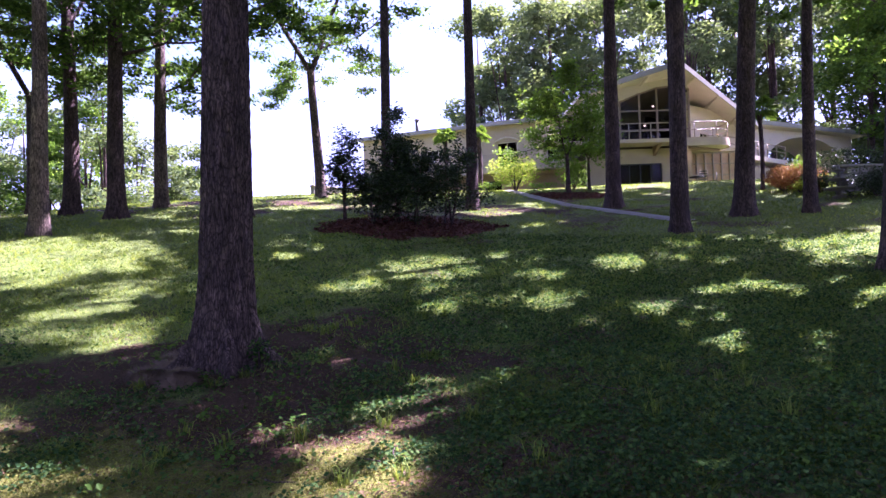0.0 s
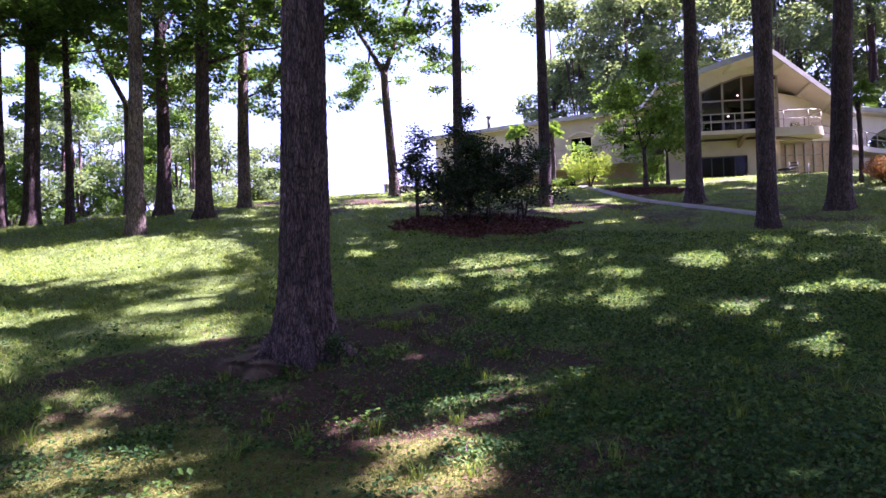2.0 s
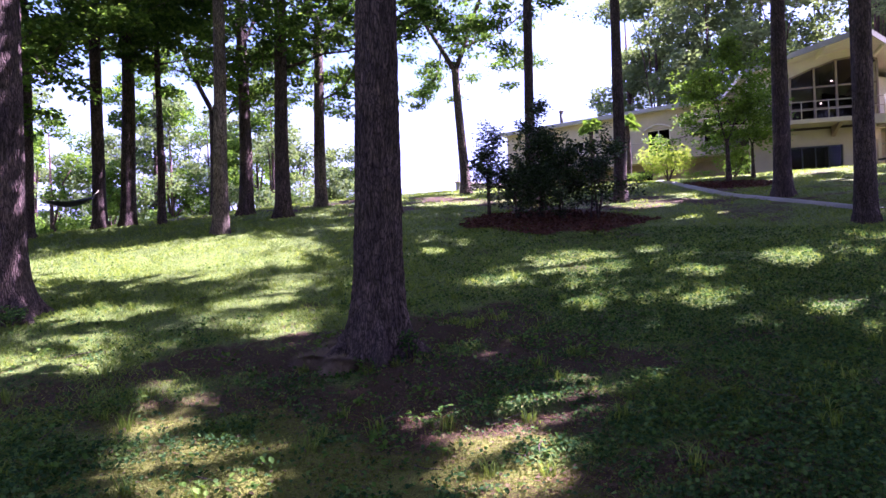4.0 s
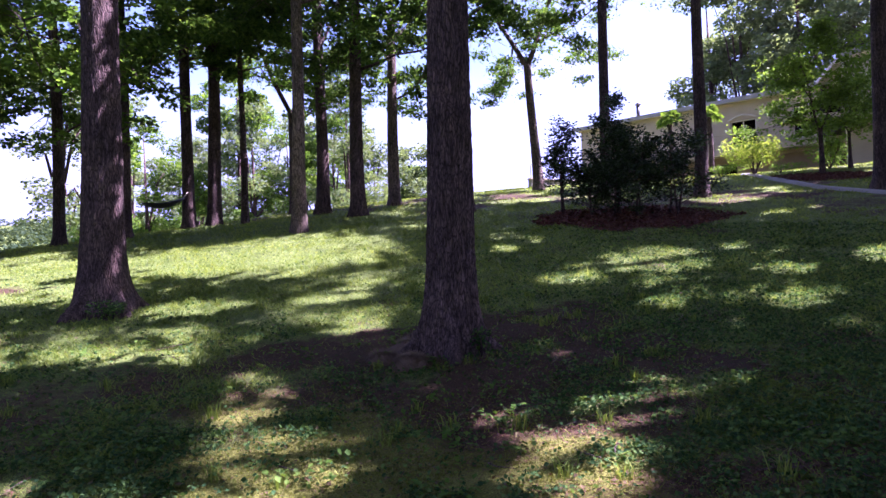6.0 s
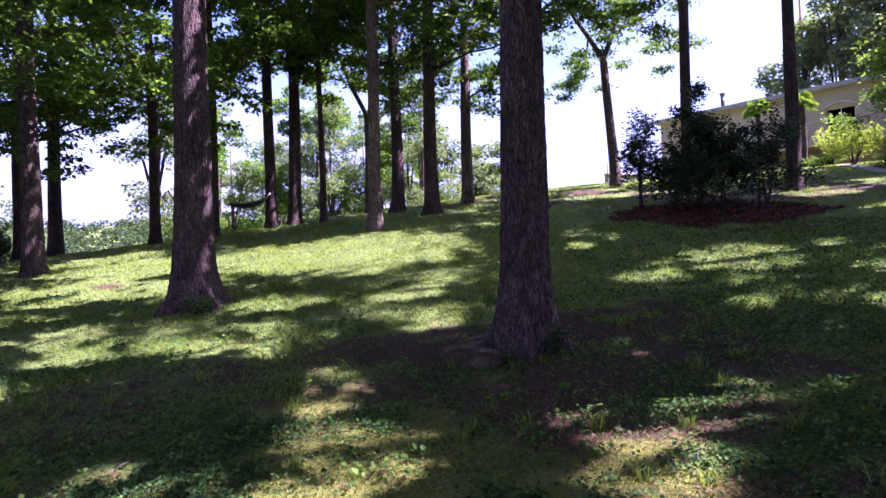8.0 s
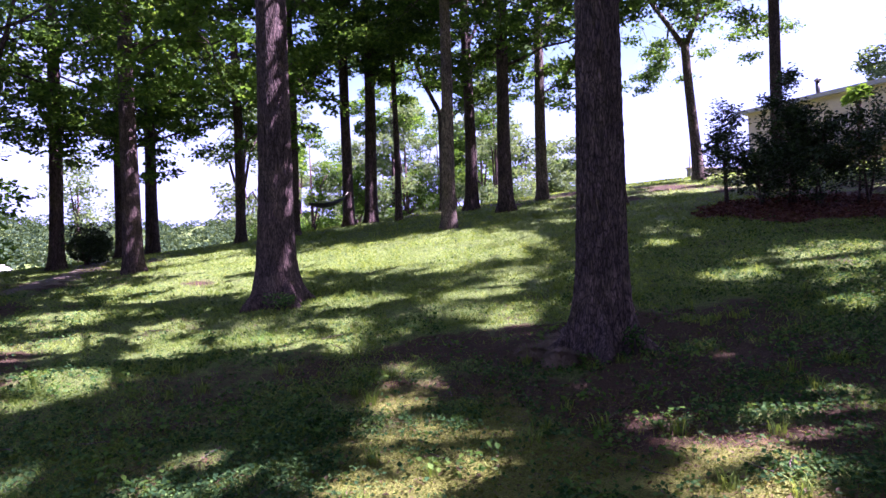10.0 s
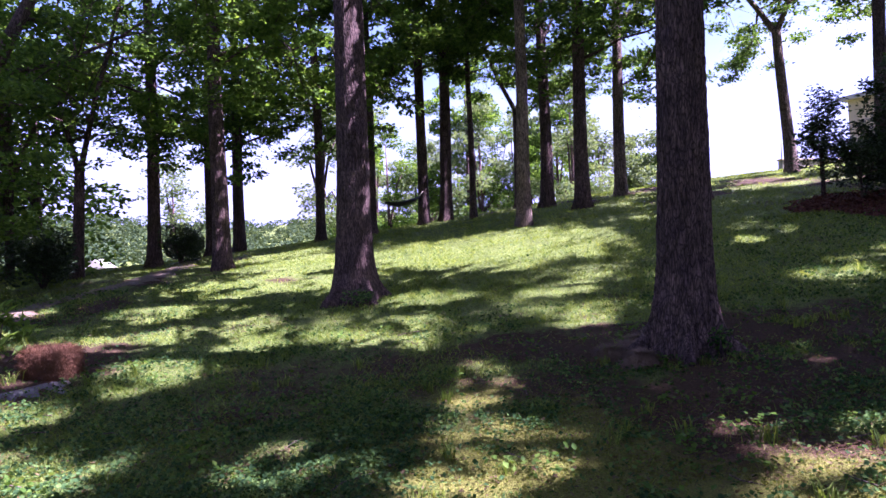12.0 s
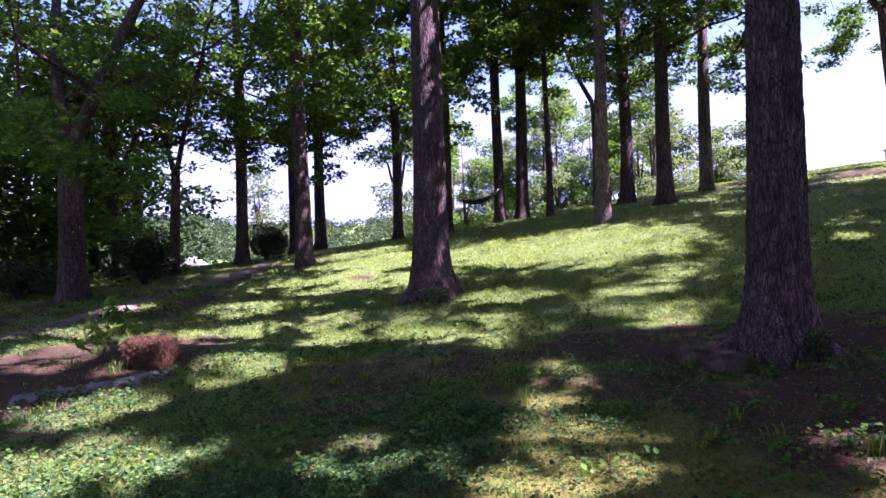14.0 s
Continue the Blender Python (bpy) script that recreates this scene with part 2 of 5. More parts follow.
def tube_data(path, radii, sides=10):
    """Rings of a tube along a path of points."""
    verts, faces = [], []
    path = [Vector(p) for p in path]
    side = Vector((1, 0.13, 0.05))
    for i, p in enumerate(path):
        d = (path[min(i + 1, len(path) - 1)] - path[max(i - 1, 0)]).normalized()
        u = (side - d * side.dot(d)).normalized()
        w = d.cross(u)
        for k in range(sides):
            a = 2 * math.pi * k / sides
            verts.append(p + (u * math.cos(a) + w * math.sin(a)) * radii[i])
    for i in range(len(path) - 1):
        for k in range(sides):
            a, b = i * sides + k, i * sides + (k + 1) % sides
            faces.append((a, b, b + sides, a + sides))
    faces.append(tuple(range(sides))[::-1])
    faces.append(tuple(range((len(path) - 1) * sides, len(path) * sides)))
    return verts, faces


def tube(name, path, radii, material, parent=None, sides=8, label=""):
    if isinstance(radii, (int, float)):
        radii = [radii] * len(path)
    v, f = tube_data(path, radii, sides)
    return mesh_part(name, v, f, material, parent, label)


# ---- ground ----
HILL = (-1.6706, 0.6135, 0.1236, 3.526, -2.7042, 5.3237, 1.5612, -2.8247, 1.2993, -2.0496)


def ground_z(x, y):
    """Height of the hillside, for numbers or arrays."""
    x, y = np.asarray(x, float), np.asarray(y, float)
    yc = np.maximum(np.where(y > 2, y, 2 + (y - 2) * 0.15), -1.5)
    r = np.hypot(x, yc)
    k = np.minimum(1, 34 / np.maximum(r, 1e-6))
    u, v = x * k / 20, yc * k / 20
    u = np.minimum(u, 0.85 * v + 0.2)
    c = HILL
    h = (c[0] + c[1] * u + c[2] * v + c[3] * u * u + c[4] * u * v + c[5] * v * v
         + c[6] * u ** 3 + c[7] * u * u * v + c[8] * u * v * v + c[9] * v ** 3)
    az = np.degrees(np.arctan2(x, np.maximum(yc, 0.01)))
    keep = 1 / (1 + np.exp(-np.clip((az + 9) / 2.0, -40, 40)))
    far = np.maximum(0, np.hypot(x, y) - 32)
    drop = 9 * (1 - np.exp(-far * 0.16 / 9))
    h = h + 0.42 * np.exp(-((x - 12) / 7) ** 2 - ((y - 33) / 5) ** 2)
    hill = 46 * np.clip((np.hypot(x, y) - 190) / 310, 0, 1) ** 1.1 + 3.0 * np.sin(np.degrees(np.arctan2(x, y)) * 0.23) * np.clip((np.hypot(x, y) - 150) / 60, 0, 1)
    wooded = 1 / (1 + np.exp(np.clip((np.degrees(np.arctan2(x, y)) + 16) / 1.5, -40, 40)))
    return h + hill * wooded - drop * (1 - keep) + np.maximum(np.minimum(0, y - 2) * 0.06, -3)


def gz(x, y):
    return float(ground_z(x, y))


def wave(x, y, s, seed=0.0):
    """Smooth noise of the plan for arrays, about -1 to 1."""
    x, y = np.asarray(x, float) * s + seed * 3.7, np.asarray(y, float) * s - seed * 1.9
    return (np.sin(1.7 * x + 1.3 * np.sin(1.1 * y + seed)) * np.cos(1.9 * y - 1.1 * np.sin(0.9 * x))
            + 0.6 * np.sin(3.1 * x - 2.3 * y + 2 * np.sin(1.7 * y)) + 0.4 * np.sin(5.3 * y + 4.1 * x + np.sin(3.3 * x))) / 1.6


def oval(x, y, cx, cy, rx, ry):
    return np.hypot((np.asarray(x) - cx) / rx, (np.asarray(y) - cy) / ry)


def bare_mask(x, y):
    m = np.clip(0.32 + 0.6 * wave(x, y, 0.55, 1) + 0.35 * wave(x, y, 1.6, 2), 0, 1)
    near_oak = np.clip(1.5 - oval(x, y, -1.9, 6.3, 3.5, 2.8), 0, 1)
    open_lawn = np.clip(1.6 - oval(x, y, -9, 12.5, 5.5, 6), 0, 1)
    right_lawn = np.clip(1.5 - oval(x, y, 5, 9, 5, 6), 0, 1)
    shoulder = np.clip(1.4 - oval(x, y, -9.4, 1.6, 1.5, 1.6), 0, 1) * 1.4
    crest = np.clip(1.5 - oval(x, y, -5, 20.3, 11, 2.9), 0, 1) * (0.26 + 0.3 * wave(x, y, 1.0, 14))
    bank = np.clip(1.4 - oval(x, y, -13.5, 6.5, 4, 4.5), 0, 1) * (0.22 + 0.4 * wave(x, y, 0.8, 16))
    return np.clip(m * 0.62 + crest + np.maximum(bank, 0) + near_oak * 0.8 * (0.8 + 0.8 * wave(x, y, 1.3, 4)) - open_lawn * 0.6 - right_lawn * 0.25 + shoulder, 0, 1)


def moss_mask(x, y):
    return np.clip((1.3 - oval(x, y, -2.0, 3.9, 2.4, 1.6)) * 1.0 + 0.7 * wave(x, y, 1.1, 7) - 0.1, 0, 1) * np.clip(1.6 - oval(x, y, -2.2, 3.9, 2.5, 1.9), 0, 1)


def mulch_mask(x, y):
    ragged = 0.14 * wave(x, y, 1.1, 9) + 0.08 * wave(x, y, 3.3, 10)
    a = np.clip((1.08 - ragged - oval(x, y, -1.0, 17.1, 2.5, 1.7)) * 4, 0, 1)
    b = np.clip((1.08 - ragged - oval(x, y, 5.3, 25.2, 1.7, 1.6)) * 4, 0, 1)
    return np.maximum(a, b)


def build_ground():
    fine = np.concatenate([-np.geomspace(600, 24, 26), np.arange(-23.6, 18.01, 0.2), np.geomspace(18.6, 600, 30)])
    deep = np.concatenate([-np.geomspace(300, 3, 22), np.arange(-2.8, 34.01, 0.2), np.geomspace(34.6, 900, 34)])
    X, Y = np.meshgrid(fine, deep)
    Z = ground_z(X, Y)
    near = np.clip(1.2 - np.hypot(X, Y) / 60, 0, 1)
    Z = Z + near * (0.025 * wave(X, Y, 1.1, 3) + 0.012 * wave(X, Y, 3.7, 5))
    n, m = len(fine), len(deep)
    V = np.stack([X.ravel(), Y.ravel(), Z.ravel()], 1)
    i = np.arange(n * m).reshape(m, n)
    Fc = np.stack([i[:-1, :-1].ravel(), i[:-1, 1:].ravel(), i[1:, 1:].ravel(), i[1:, :-1].ravel()], 1)
    g = fast_mesh("ground", V, Fc, M_GROUND, smooth=True)
    tagged(g, "sloping shaded lawn with moss, red soil and pine straw", "lawn", kind="structure")
    for nm, fn in (("bare", bare_mask), ("moss", moss_mask), ("mulch", mulch_mask)):
        a = g.data.attributes.new(nm, "FLOAT", "POINT")
        a.data.foreach_set("value", np.ascontiguousarray(fn(V[:, 0], V[:, 1]), dtype=np.float32))
    return g


build_ground()


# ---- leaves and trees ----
# lawn patches meant to be sunlit; leaves above are cut away: x, y, radii
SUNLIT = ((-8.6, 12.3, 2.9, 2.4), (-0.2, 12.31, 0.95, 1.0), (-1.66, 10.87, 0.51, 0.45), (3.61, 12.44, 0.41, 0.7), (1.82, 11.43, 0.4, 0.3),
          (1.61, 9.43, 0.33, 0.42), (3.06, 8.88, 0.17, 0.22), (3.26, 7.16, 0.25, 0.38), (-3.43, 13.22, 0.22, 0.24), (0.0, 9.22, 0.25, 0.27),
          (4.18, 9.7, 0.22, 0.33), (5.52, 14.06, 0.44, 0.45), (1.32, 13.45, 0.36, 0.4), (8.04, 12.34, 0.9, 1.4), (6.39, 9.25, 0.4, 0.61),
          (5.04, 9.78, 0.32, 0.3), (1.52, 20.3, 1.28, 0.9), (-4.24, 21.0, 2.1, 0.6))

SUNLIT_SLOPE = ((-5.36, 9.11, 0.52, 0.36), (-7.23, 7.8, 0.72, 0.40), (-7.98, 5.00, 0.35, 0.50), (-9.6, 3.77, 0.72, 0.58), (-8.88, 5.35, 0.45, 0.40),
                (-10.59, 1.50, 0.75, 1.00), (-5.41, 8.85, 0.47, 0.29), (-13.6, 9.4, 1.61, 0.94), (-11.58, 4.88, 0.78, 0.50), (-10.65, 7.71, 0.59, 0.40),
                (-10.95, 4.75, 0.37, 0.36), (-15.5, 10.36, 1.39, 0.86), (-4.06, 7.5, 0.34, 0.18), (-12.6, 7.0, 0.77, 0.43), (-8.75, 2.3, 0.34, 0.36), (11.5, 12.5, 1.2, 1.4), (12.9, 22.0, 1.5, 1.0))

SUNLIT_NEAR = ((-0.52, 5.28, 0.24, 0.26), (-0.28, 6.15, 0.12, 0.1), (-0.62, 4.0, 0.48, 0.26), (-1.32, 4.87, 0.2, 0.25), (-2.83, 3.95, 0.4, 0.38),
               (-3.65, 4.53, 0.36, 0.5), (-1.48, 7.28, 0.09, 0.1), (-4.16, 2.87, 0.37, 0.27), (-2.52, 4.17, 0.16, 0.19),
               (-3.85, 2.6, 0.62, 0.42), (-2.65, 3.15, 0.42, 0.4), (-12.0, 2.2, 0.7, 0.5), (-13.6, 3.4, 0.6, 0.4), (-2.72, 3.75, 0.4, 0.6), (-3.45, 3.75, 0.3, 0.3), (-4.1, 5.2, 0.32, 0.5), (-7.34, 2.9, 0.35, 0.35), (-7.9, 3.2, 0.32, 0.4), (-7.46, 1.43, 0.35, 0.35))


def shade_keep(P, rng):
    """Which leaves stay: most between the sun and the chosen patches are cut."""
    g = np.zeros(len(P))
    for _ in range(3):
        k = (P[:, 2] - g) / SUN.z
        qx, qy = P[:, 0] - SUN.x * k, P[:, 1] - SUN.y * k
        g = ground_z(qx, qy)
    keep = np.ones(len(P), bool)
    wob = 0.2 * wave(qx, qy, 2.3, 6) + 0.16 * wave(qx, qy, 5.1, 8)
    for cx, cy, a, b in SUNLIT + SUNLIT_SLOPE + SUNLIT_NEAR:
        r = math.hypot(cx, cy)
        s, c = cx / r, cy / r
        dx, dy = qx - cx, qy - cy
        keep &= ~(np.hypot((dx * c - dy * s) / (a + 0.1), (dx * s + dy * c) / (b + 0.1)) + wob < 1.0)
    # flecks of sun cut by noise: many on the open slopes, few in the deep shade before the camera
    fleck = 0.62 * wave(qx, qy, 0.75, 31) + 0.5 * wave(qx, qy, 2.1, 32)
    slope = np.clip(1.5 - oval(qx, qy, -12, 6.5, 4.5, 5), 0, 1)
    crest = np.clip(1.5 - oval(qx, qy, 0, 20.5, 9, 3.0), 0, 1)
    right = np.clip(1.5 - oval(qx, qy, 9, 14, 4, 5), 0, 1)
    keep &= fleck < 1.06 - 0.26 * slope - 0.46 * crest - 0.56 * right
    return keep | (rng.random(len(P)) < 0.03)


def leaf_arrays(P, size, rng, droop=0.25, narrow=0.66, normal_up=0.6):
    """A folded leaf of two triangles at every point."""
    n = len(P)
    a = rng.uniform(0, 2 * np.pi, n)
    D = np.stack([np.cos(a), np.sin(a), rng.normal(-droop, 0.45, n)], 1)
    D /= np.linalg.norm(D, axis=1)[:, None]
    U = rng.normal(0, 1, (n, 3)) * (1 - normal_up) + np.array([0, 0, normal_up])
    W = np.cross(D, U)
    W /= np.linalg.norm(W, axis=1)[:, None] + 1e-9
    Nn = np.cross(W, D)
    s = (size * rng.uniform(0.6, 1.3, n))[:, None]
    v0, v2 = P - D * s * 0.5, P + D * s * 0.5
    v1 = P + W * s * narrow * 0.5 + Nn * s * 0.1
    v3 = P - W * s * narrow * 0.5 + Nn * s * 0.1
    V = np.stack([v0, v1, v2, v3], 1).reshape(-1, 3)
    b = (np.arange(n) * 4)[:, None]
    Fc = np.concatenate([b + [0, 1, 2], b + [0, 2, 3]], 1).reshape(-1, 3)
    return V, Fc


def crown(name, P, size, material, parent, rng, label="", **kw):
    V, Fc = leaf_arrays(P, size, rng, **kw)
    return fast_mesh(name, V, Fc, material, parent, label)


def limb_path(rng, p, d, length, steps, wander, lift):
    pts, d = [Vector(p)], Vector(d).normalized()
    for _ in range(steps):
        d = (d + Vector(rng.normal(0, wander, 3)) + Vector((0, 0, lift))).normalized()
        pts.append(pts[-1] + d * (length / steps))
    return pts


def trunk_mesh(axis, radii, parent, material, rng, sides=20, relief=0.02, flare=1.0, roots=5, rough=0.0, step=0.12):
    """Bark-ridged trunk with a root flare; axis: points from base to top."""
    axis = [Vector(a) for a in axis]
    lens = [0]
    for a, b in zip(axis, axis[1:]):
        lens.append(lens[-1] + (b - a).length)
    total = lens[-1]
    hs = [-0.5, -0.25, -0.1, 0.0]
    while hs[-1] < total - step:
        hs.append(hs[-1] + (step if hs[-1] < 9 else step * 4))
    hs = np.array(hs + [total])
    A = np.array([tuple(a) for a in axis])
    cx, cy, cz = (np.interp(hs, lens, A[:, k]) for k in range(3))
    cz = np.where(hs < 0, A[0, 2] + hs, cz)
    rr = np.interp(hs, lens, radii)
    th = np.linspace(0, 2 * np.pi, sides, endpoint=False)
    H, T = np.meshgrid(hs, th, indexing="ij")
    ph = rng.uniform(0, 6.28, 6)
    root = np.maximum(0, np.cos(roots * T + ph[0] + 0.7 * np.sin(T + ph[1]))) ** 2
    fl = 1 + flare * (0.26 * np.exp(-np.maximum(H, 0) / 0.45) + 0.38 * root * np.exp(-np.maximum(H, -0.05) / 0.2))
    Rr = rr[:, None] * fl
    wobble = 0.03 * np.sin(2 * T + H * 0.7 + ph[2]) + 0.02 * np.sin(3 * T - H * 0.9 + ph[3])
    ridge = np.zeros_like(Rr)
    if rough:
        q = 17 * T / 2
        ridge = (np.abs(np.sin(q + 1.3 * np.sin(H * 2.1 + 2 * T) + 0.8 * np.sin(H * 5.3 + ph[4]))) - 0.5) \
            + 0.7 * np.sin(H * 9 + 6 * np.sin(T * 5 + ph[5]) + 3 * np.sin(H * 1.7)) * np.sin(q * 2.0 + H * 1.1) \
            + 0.5 * np.sin(31 * T + 8 * np.sin(H * 3.1)) + rng.normal(0, 0.25, Rr.shape)
    Rr = Rr * (1 + wobble) + rough * ridge
    V = np.stack([cx[:, None] + Rr * np.cos(T), cy[:, None] + Rr * np.sin(T), cz[:, None] + 0 * T], -1).reshape(-1, 3)
    i = np.arange(len(hs) * sides).reshape(len(hs), sides)
    j = np.roll(i, -1, 1)
    Fc = np.stack([i[:-1].ravel(), j[:-1].ravel(), j[1:].ravel(), i[1:].ravel()], 1)
    return fast_mesh("trunk", V, Fc, material, parent, smooth=True)


def join_tubes(name, tubes, material, parent, sides=6):
    V, Fc = [], []
    for path, rad in tubes:
        v, f = tube_data(path, rad, sides)
        b = len(V)
        V += v
        Fc += [tuple(k + b for k in q) for q in f]
    return mesh_part(name, V, Fc, material, parent)


def tree(seed, x, y, dia, height=20.0, crown_low=6.5, spread=4.5, leaves=9000, lean=(0, 0), bend=0.15, fork=0.0,
         size=0.16, bark_mat=None, leaf_mat=None, label="", rough=0.0, sides=16, step=0.25, flare=1.0, limbs=13, clump=1.0, prune=True):
    rng = np.random.default_rng(seed)
    z0 = gz(x, y)
    t = holder("tree", label or "tall oak with grey-brown ridged bark on the lawn", "tree", "trees on the lawn")
    t.location = (0, 0, 0)
    nseg = 9
    axis, rad = [], []
    ph = rng.uniform(0, 6.28)
    top = height if not fork else fork
    for i in range(nseg + 1):
        h = top * i / nseg
        sway = bend * math.sin(h / 3.2 + ph) * min(1, h / 4)
        axis.append((x + lean[0] * h + sway, y + lean[1] * h + sway * 0.5, z0 + h))
        rad.append(dia / 2 * (1 - 0.8 * h / height) + 0.01)
    trunk_mesh(axis, rad, t, bark_mat or M_BARK, rng, sides, rough=rough, flare=flare, step=step)
    ends = []
    A = np.array(axis)
    bm_ = bark_mat or M_BARK

    def at_h(h):
        f = min(h / top, 1) * nseg
        return Vector((np.interp(f, range(nseg + 1), A[:, 0]), np.interp(f, range(nseg + 1), A[:, 1]), z0 + min(h, top)))
    stems = []
    if fork:
        a0 = rng.uniform(0, 0.6)
        for k in range(2):
            a = a0 + math.pi * k + rng.normal(0, 0.3)
            r0 = dia / 2 * (1 - 0.8 * fork / height) * 0.75
            p = limb_path(rng, at_h(fork - 0.1), (math.cos(a) * 0.5, math.sin(a) * 0.5, 1), (height - fork) * 0.8, 7, 0.10, 0.08)
            join_tubes("stem", [(p, [r0 * (1 - 0.85 * i / 7) for i in range(8)])], bm_, t, 8)
            stems.append(p)
    for k in range(limbs):
        frac = ((k + 0.5) / limbs) ** 1.35
        h = crown_low + (height - crown_low) * frac
        a = k * 2.4 + rng.normal(0, 0.4)
        ln = spread * (0.75 + 0.45 * math.sin(math.pi * min(1, frac + 0.25))) * rng.uniform(0.7, 1.15)
        if h < top:
            start = at_h(h)
        else:
            sp = stems[k % len(stems)] if stems else [at_h(top)]
            start = sp[min(len(sp) - 1, max(1, int((h - fork) / (height - fork) * len(sp))))] if stems else at_h(top)
        r0 = max(0.02, dia * 0.13 * (1 - 0.6 * frac))
        p = limb_path(rng, start, (math.cos(a), math.sin(a), 0.3 + 0.5 * frac), ln, 6, 0.16, 0.0)
        tubes = [(p, [r0 * (1 - 0.85 * i / 6) for i in range(7)])]
        for i in range(2, 7):
            ends.append(p[i])
            for _ in range(3):
                b = limb_path(rng, p[i], tuple(rng.normal(0, 1, 3) + np.array([0, 0, 0.05])), ln * 0.36, 3, 0.2, -0.06)
                tubes.append((b, [r0 * 0.28, r0 * 0.2, r0 * 0.12, 0.005]))
                ends += [b[1], b[2], b[3]]
        join_tubes("limb", tubes, bm_, t, 4)
    E = np.array([tuple(e) for e in ends])
    E = E[rng.random(len(E)) < (0.4 if size < 0.2 else 0.62)]          # foliage gathers in clumps with gaps between
    high = E[:, 2] > 9.5
    share = np.where(high, 0.15, 1.0)
    w = rng.choice(len(E), leaves, p=share / share.sum())
    P = E[w] + rng.normal(0, 1, (leaves, 3)) * np.array([0.28, 0.28, 0.10]) * clump
    big = np.where(high[w], 1.5, 1.0) * size      # the tops carry broader leaf sprays
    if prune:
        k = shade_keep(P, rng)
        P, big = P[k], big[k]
    crown("crown", P, big, leaf_mat or M_LEAF, t, rng)
    return t


OAK = "tall straight oak with dark grey-brown ridged bark, seen or added for shade"
# near oak, its bark seen close
oak = tree(1, -2.51, 6.96, 0.55, 22, 9.0, 6.0, 11000, (0.03, 0.0), 0.03, size=0.32, bark_mat=M_BARK, rough=0.009, sides=120, step=0.04, flare=2.1,
     label="massive near oak with deeply ridged purple-grey bark and flared roots")
tree(2, -8.62, 7.34, 0.64, 22, 8.5, 5.0, 9500, (0.006, 0), 0.04, size=0.24, rough=0.006, sides=110, step=0.05, flare=2.0,
     label="large oak trunk with grey bark and sun on one side")



def buttress_roots(parent, x, y, spread):
    """Roots that leave the foot of a trunk and dip into the soil: bearing, reach, thickness."""
    for a, reach, r in spread:
        d = Vector((math.sin(radians(a)), math.cos(radians(a)), 0))
        side = Vector((d.y, -d.x, 0))
        pts = []
        for i in range(9):
            f = i / 8
            q = Vector((x, y, 0)) + d * (0.17 + reach * f) + side * 0.05 * math.sin(5 * f + a)
            pts.append((q.x, q.y, gz(q.x, q.y) + 0.34 * (1 - f) ** 2.4 - 0.05 * f))
        tube("root", pts, [r * (1 - 0.72 * (i / 8) ** 0.8) for i in range(9)], M_BARK, parent, 12)


buttress_roots(oak, -2.51, 6.96, ((-118, 0.62, 0.15), (-150, 0.42, 0.13), (-85, 0.75, 0.13), (165, 0.34, 0.13), (128, 0.4, 0.12), (95, 0.45, 0.1)))


def lawn_tree(seed, x, y, width, height, low, spread, lean=0.0, fork=0.0, leaves=11000, size=0.145, pale=False, mid=False, clump=0.85):
    """A tall tree of the lawn, seen or added for shade; low: the height of its lowest limb."""
    return tree(seed, x, y, width, height, low, spread, leaves, (lean, 0.02 if seed == 30 else 0), 0.06, fork, size=size, clump=clump,
                bark_mat=M_BARK_PALE if pale else M_BARK, leaf_mat=M_LEAF_MID if mid else M_LEAF,
                label=OAK if not fork else "forked tree with grey bark and spreading limbs")


lawn_tree(10, -9.93, 14.99, 0.4, 19, 6.5, 3.6, pale=True)
lawn_tree(11, -14.6, 21.7, 0.36, 17, 3.6, 4.2, lean=-0.02, fork=4.2, mid=True)
lawn_tree(12, -11.8, 19.37, 0.46, 20, 4.9, 3.8)
lawn_tree(13, -9.69, 18.11, 0.48, 20, 4.7, 3.8)
lawn_tree(14, -9.69, 21.06, 0.42, 19, 3.8, 4, fork=7, pale=True, mid=True)
lawn_tree(15, -5.93, 18.48, 0.34, 19, 6, 3.4)
lawn_tree(16, -4.85, 24.71, 0.4, 15, 5.6, 4.6, lean=-0.05, fork=5.2, leaves=17000, size=0.13, pale=True)
lawn_tree(17, -1.78, 20.48, 0.36, 20, 9, 3.6, mid=True)
lawn_tree(18, 1.08, 20.63, 0.38, 21, 9.5, 3.4, lean=0.015)
lawn_tree(19, 5.91, 20.75, 0.5, 21, 9, 3.8, lean=0.022)
lawn_tree(20, 7.2, 18.58, 0.3, 21, 9, 3.6, lean=0.012, mid=True)
lawn_tree(21, 6.12, 15.58, 0.42, 22, 8.5, 4.4, lean=0.022)
lawn_tree(22, 8.69, 17.46, 0.55, 22, 8, 4.6, lean=0.07)
lawn_tree(23, 10.27, 16.86, 0.32, 19, 6, 4.2, lean=0.03, mid=True)
lawn_tree(24, 7.61, 10.02, 0.62, 22, 7.5, 6.5, lean=0.06, leaves=12500, size=0.34)
lawn_tree(25, -16.29, 14.67, 0.42, 20, 5.6, 3.6, leaves=12500, size=0.16)
lawn_tree(26, -15.2, 8.34, 0.44, 20, 5, 4.4, lean=-0.015, mid=True, leaves=12500, size=0.16)
lawn_tree(27, -21, 11.2, 0.5, 20, 3.6, 4.4, lean=-0.01, leaves=12500, size=0.16)
lawn_tree(28, -21.6, 12.6, 0.45, 20, 3.4, 4.4, lean=-0.02, leaves=12500, size=0.16)
lawn_tree(29, -18.92, 8.16, 0.38, 19, 3.6, 4.4, lean=-0.02, mid=True, leaves=12500, size=0.16)
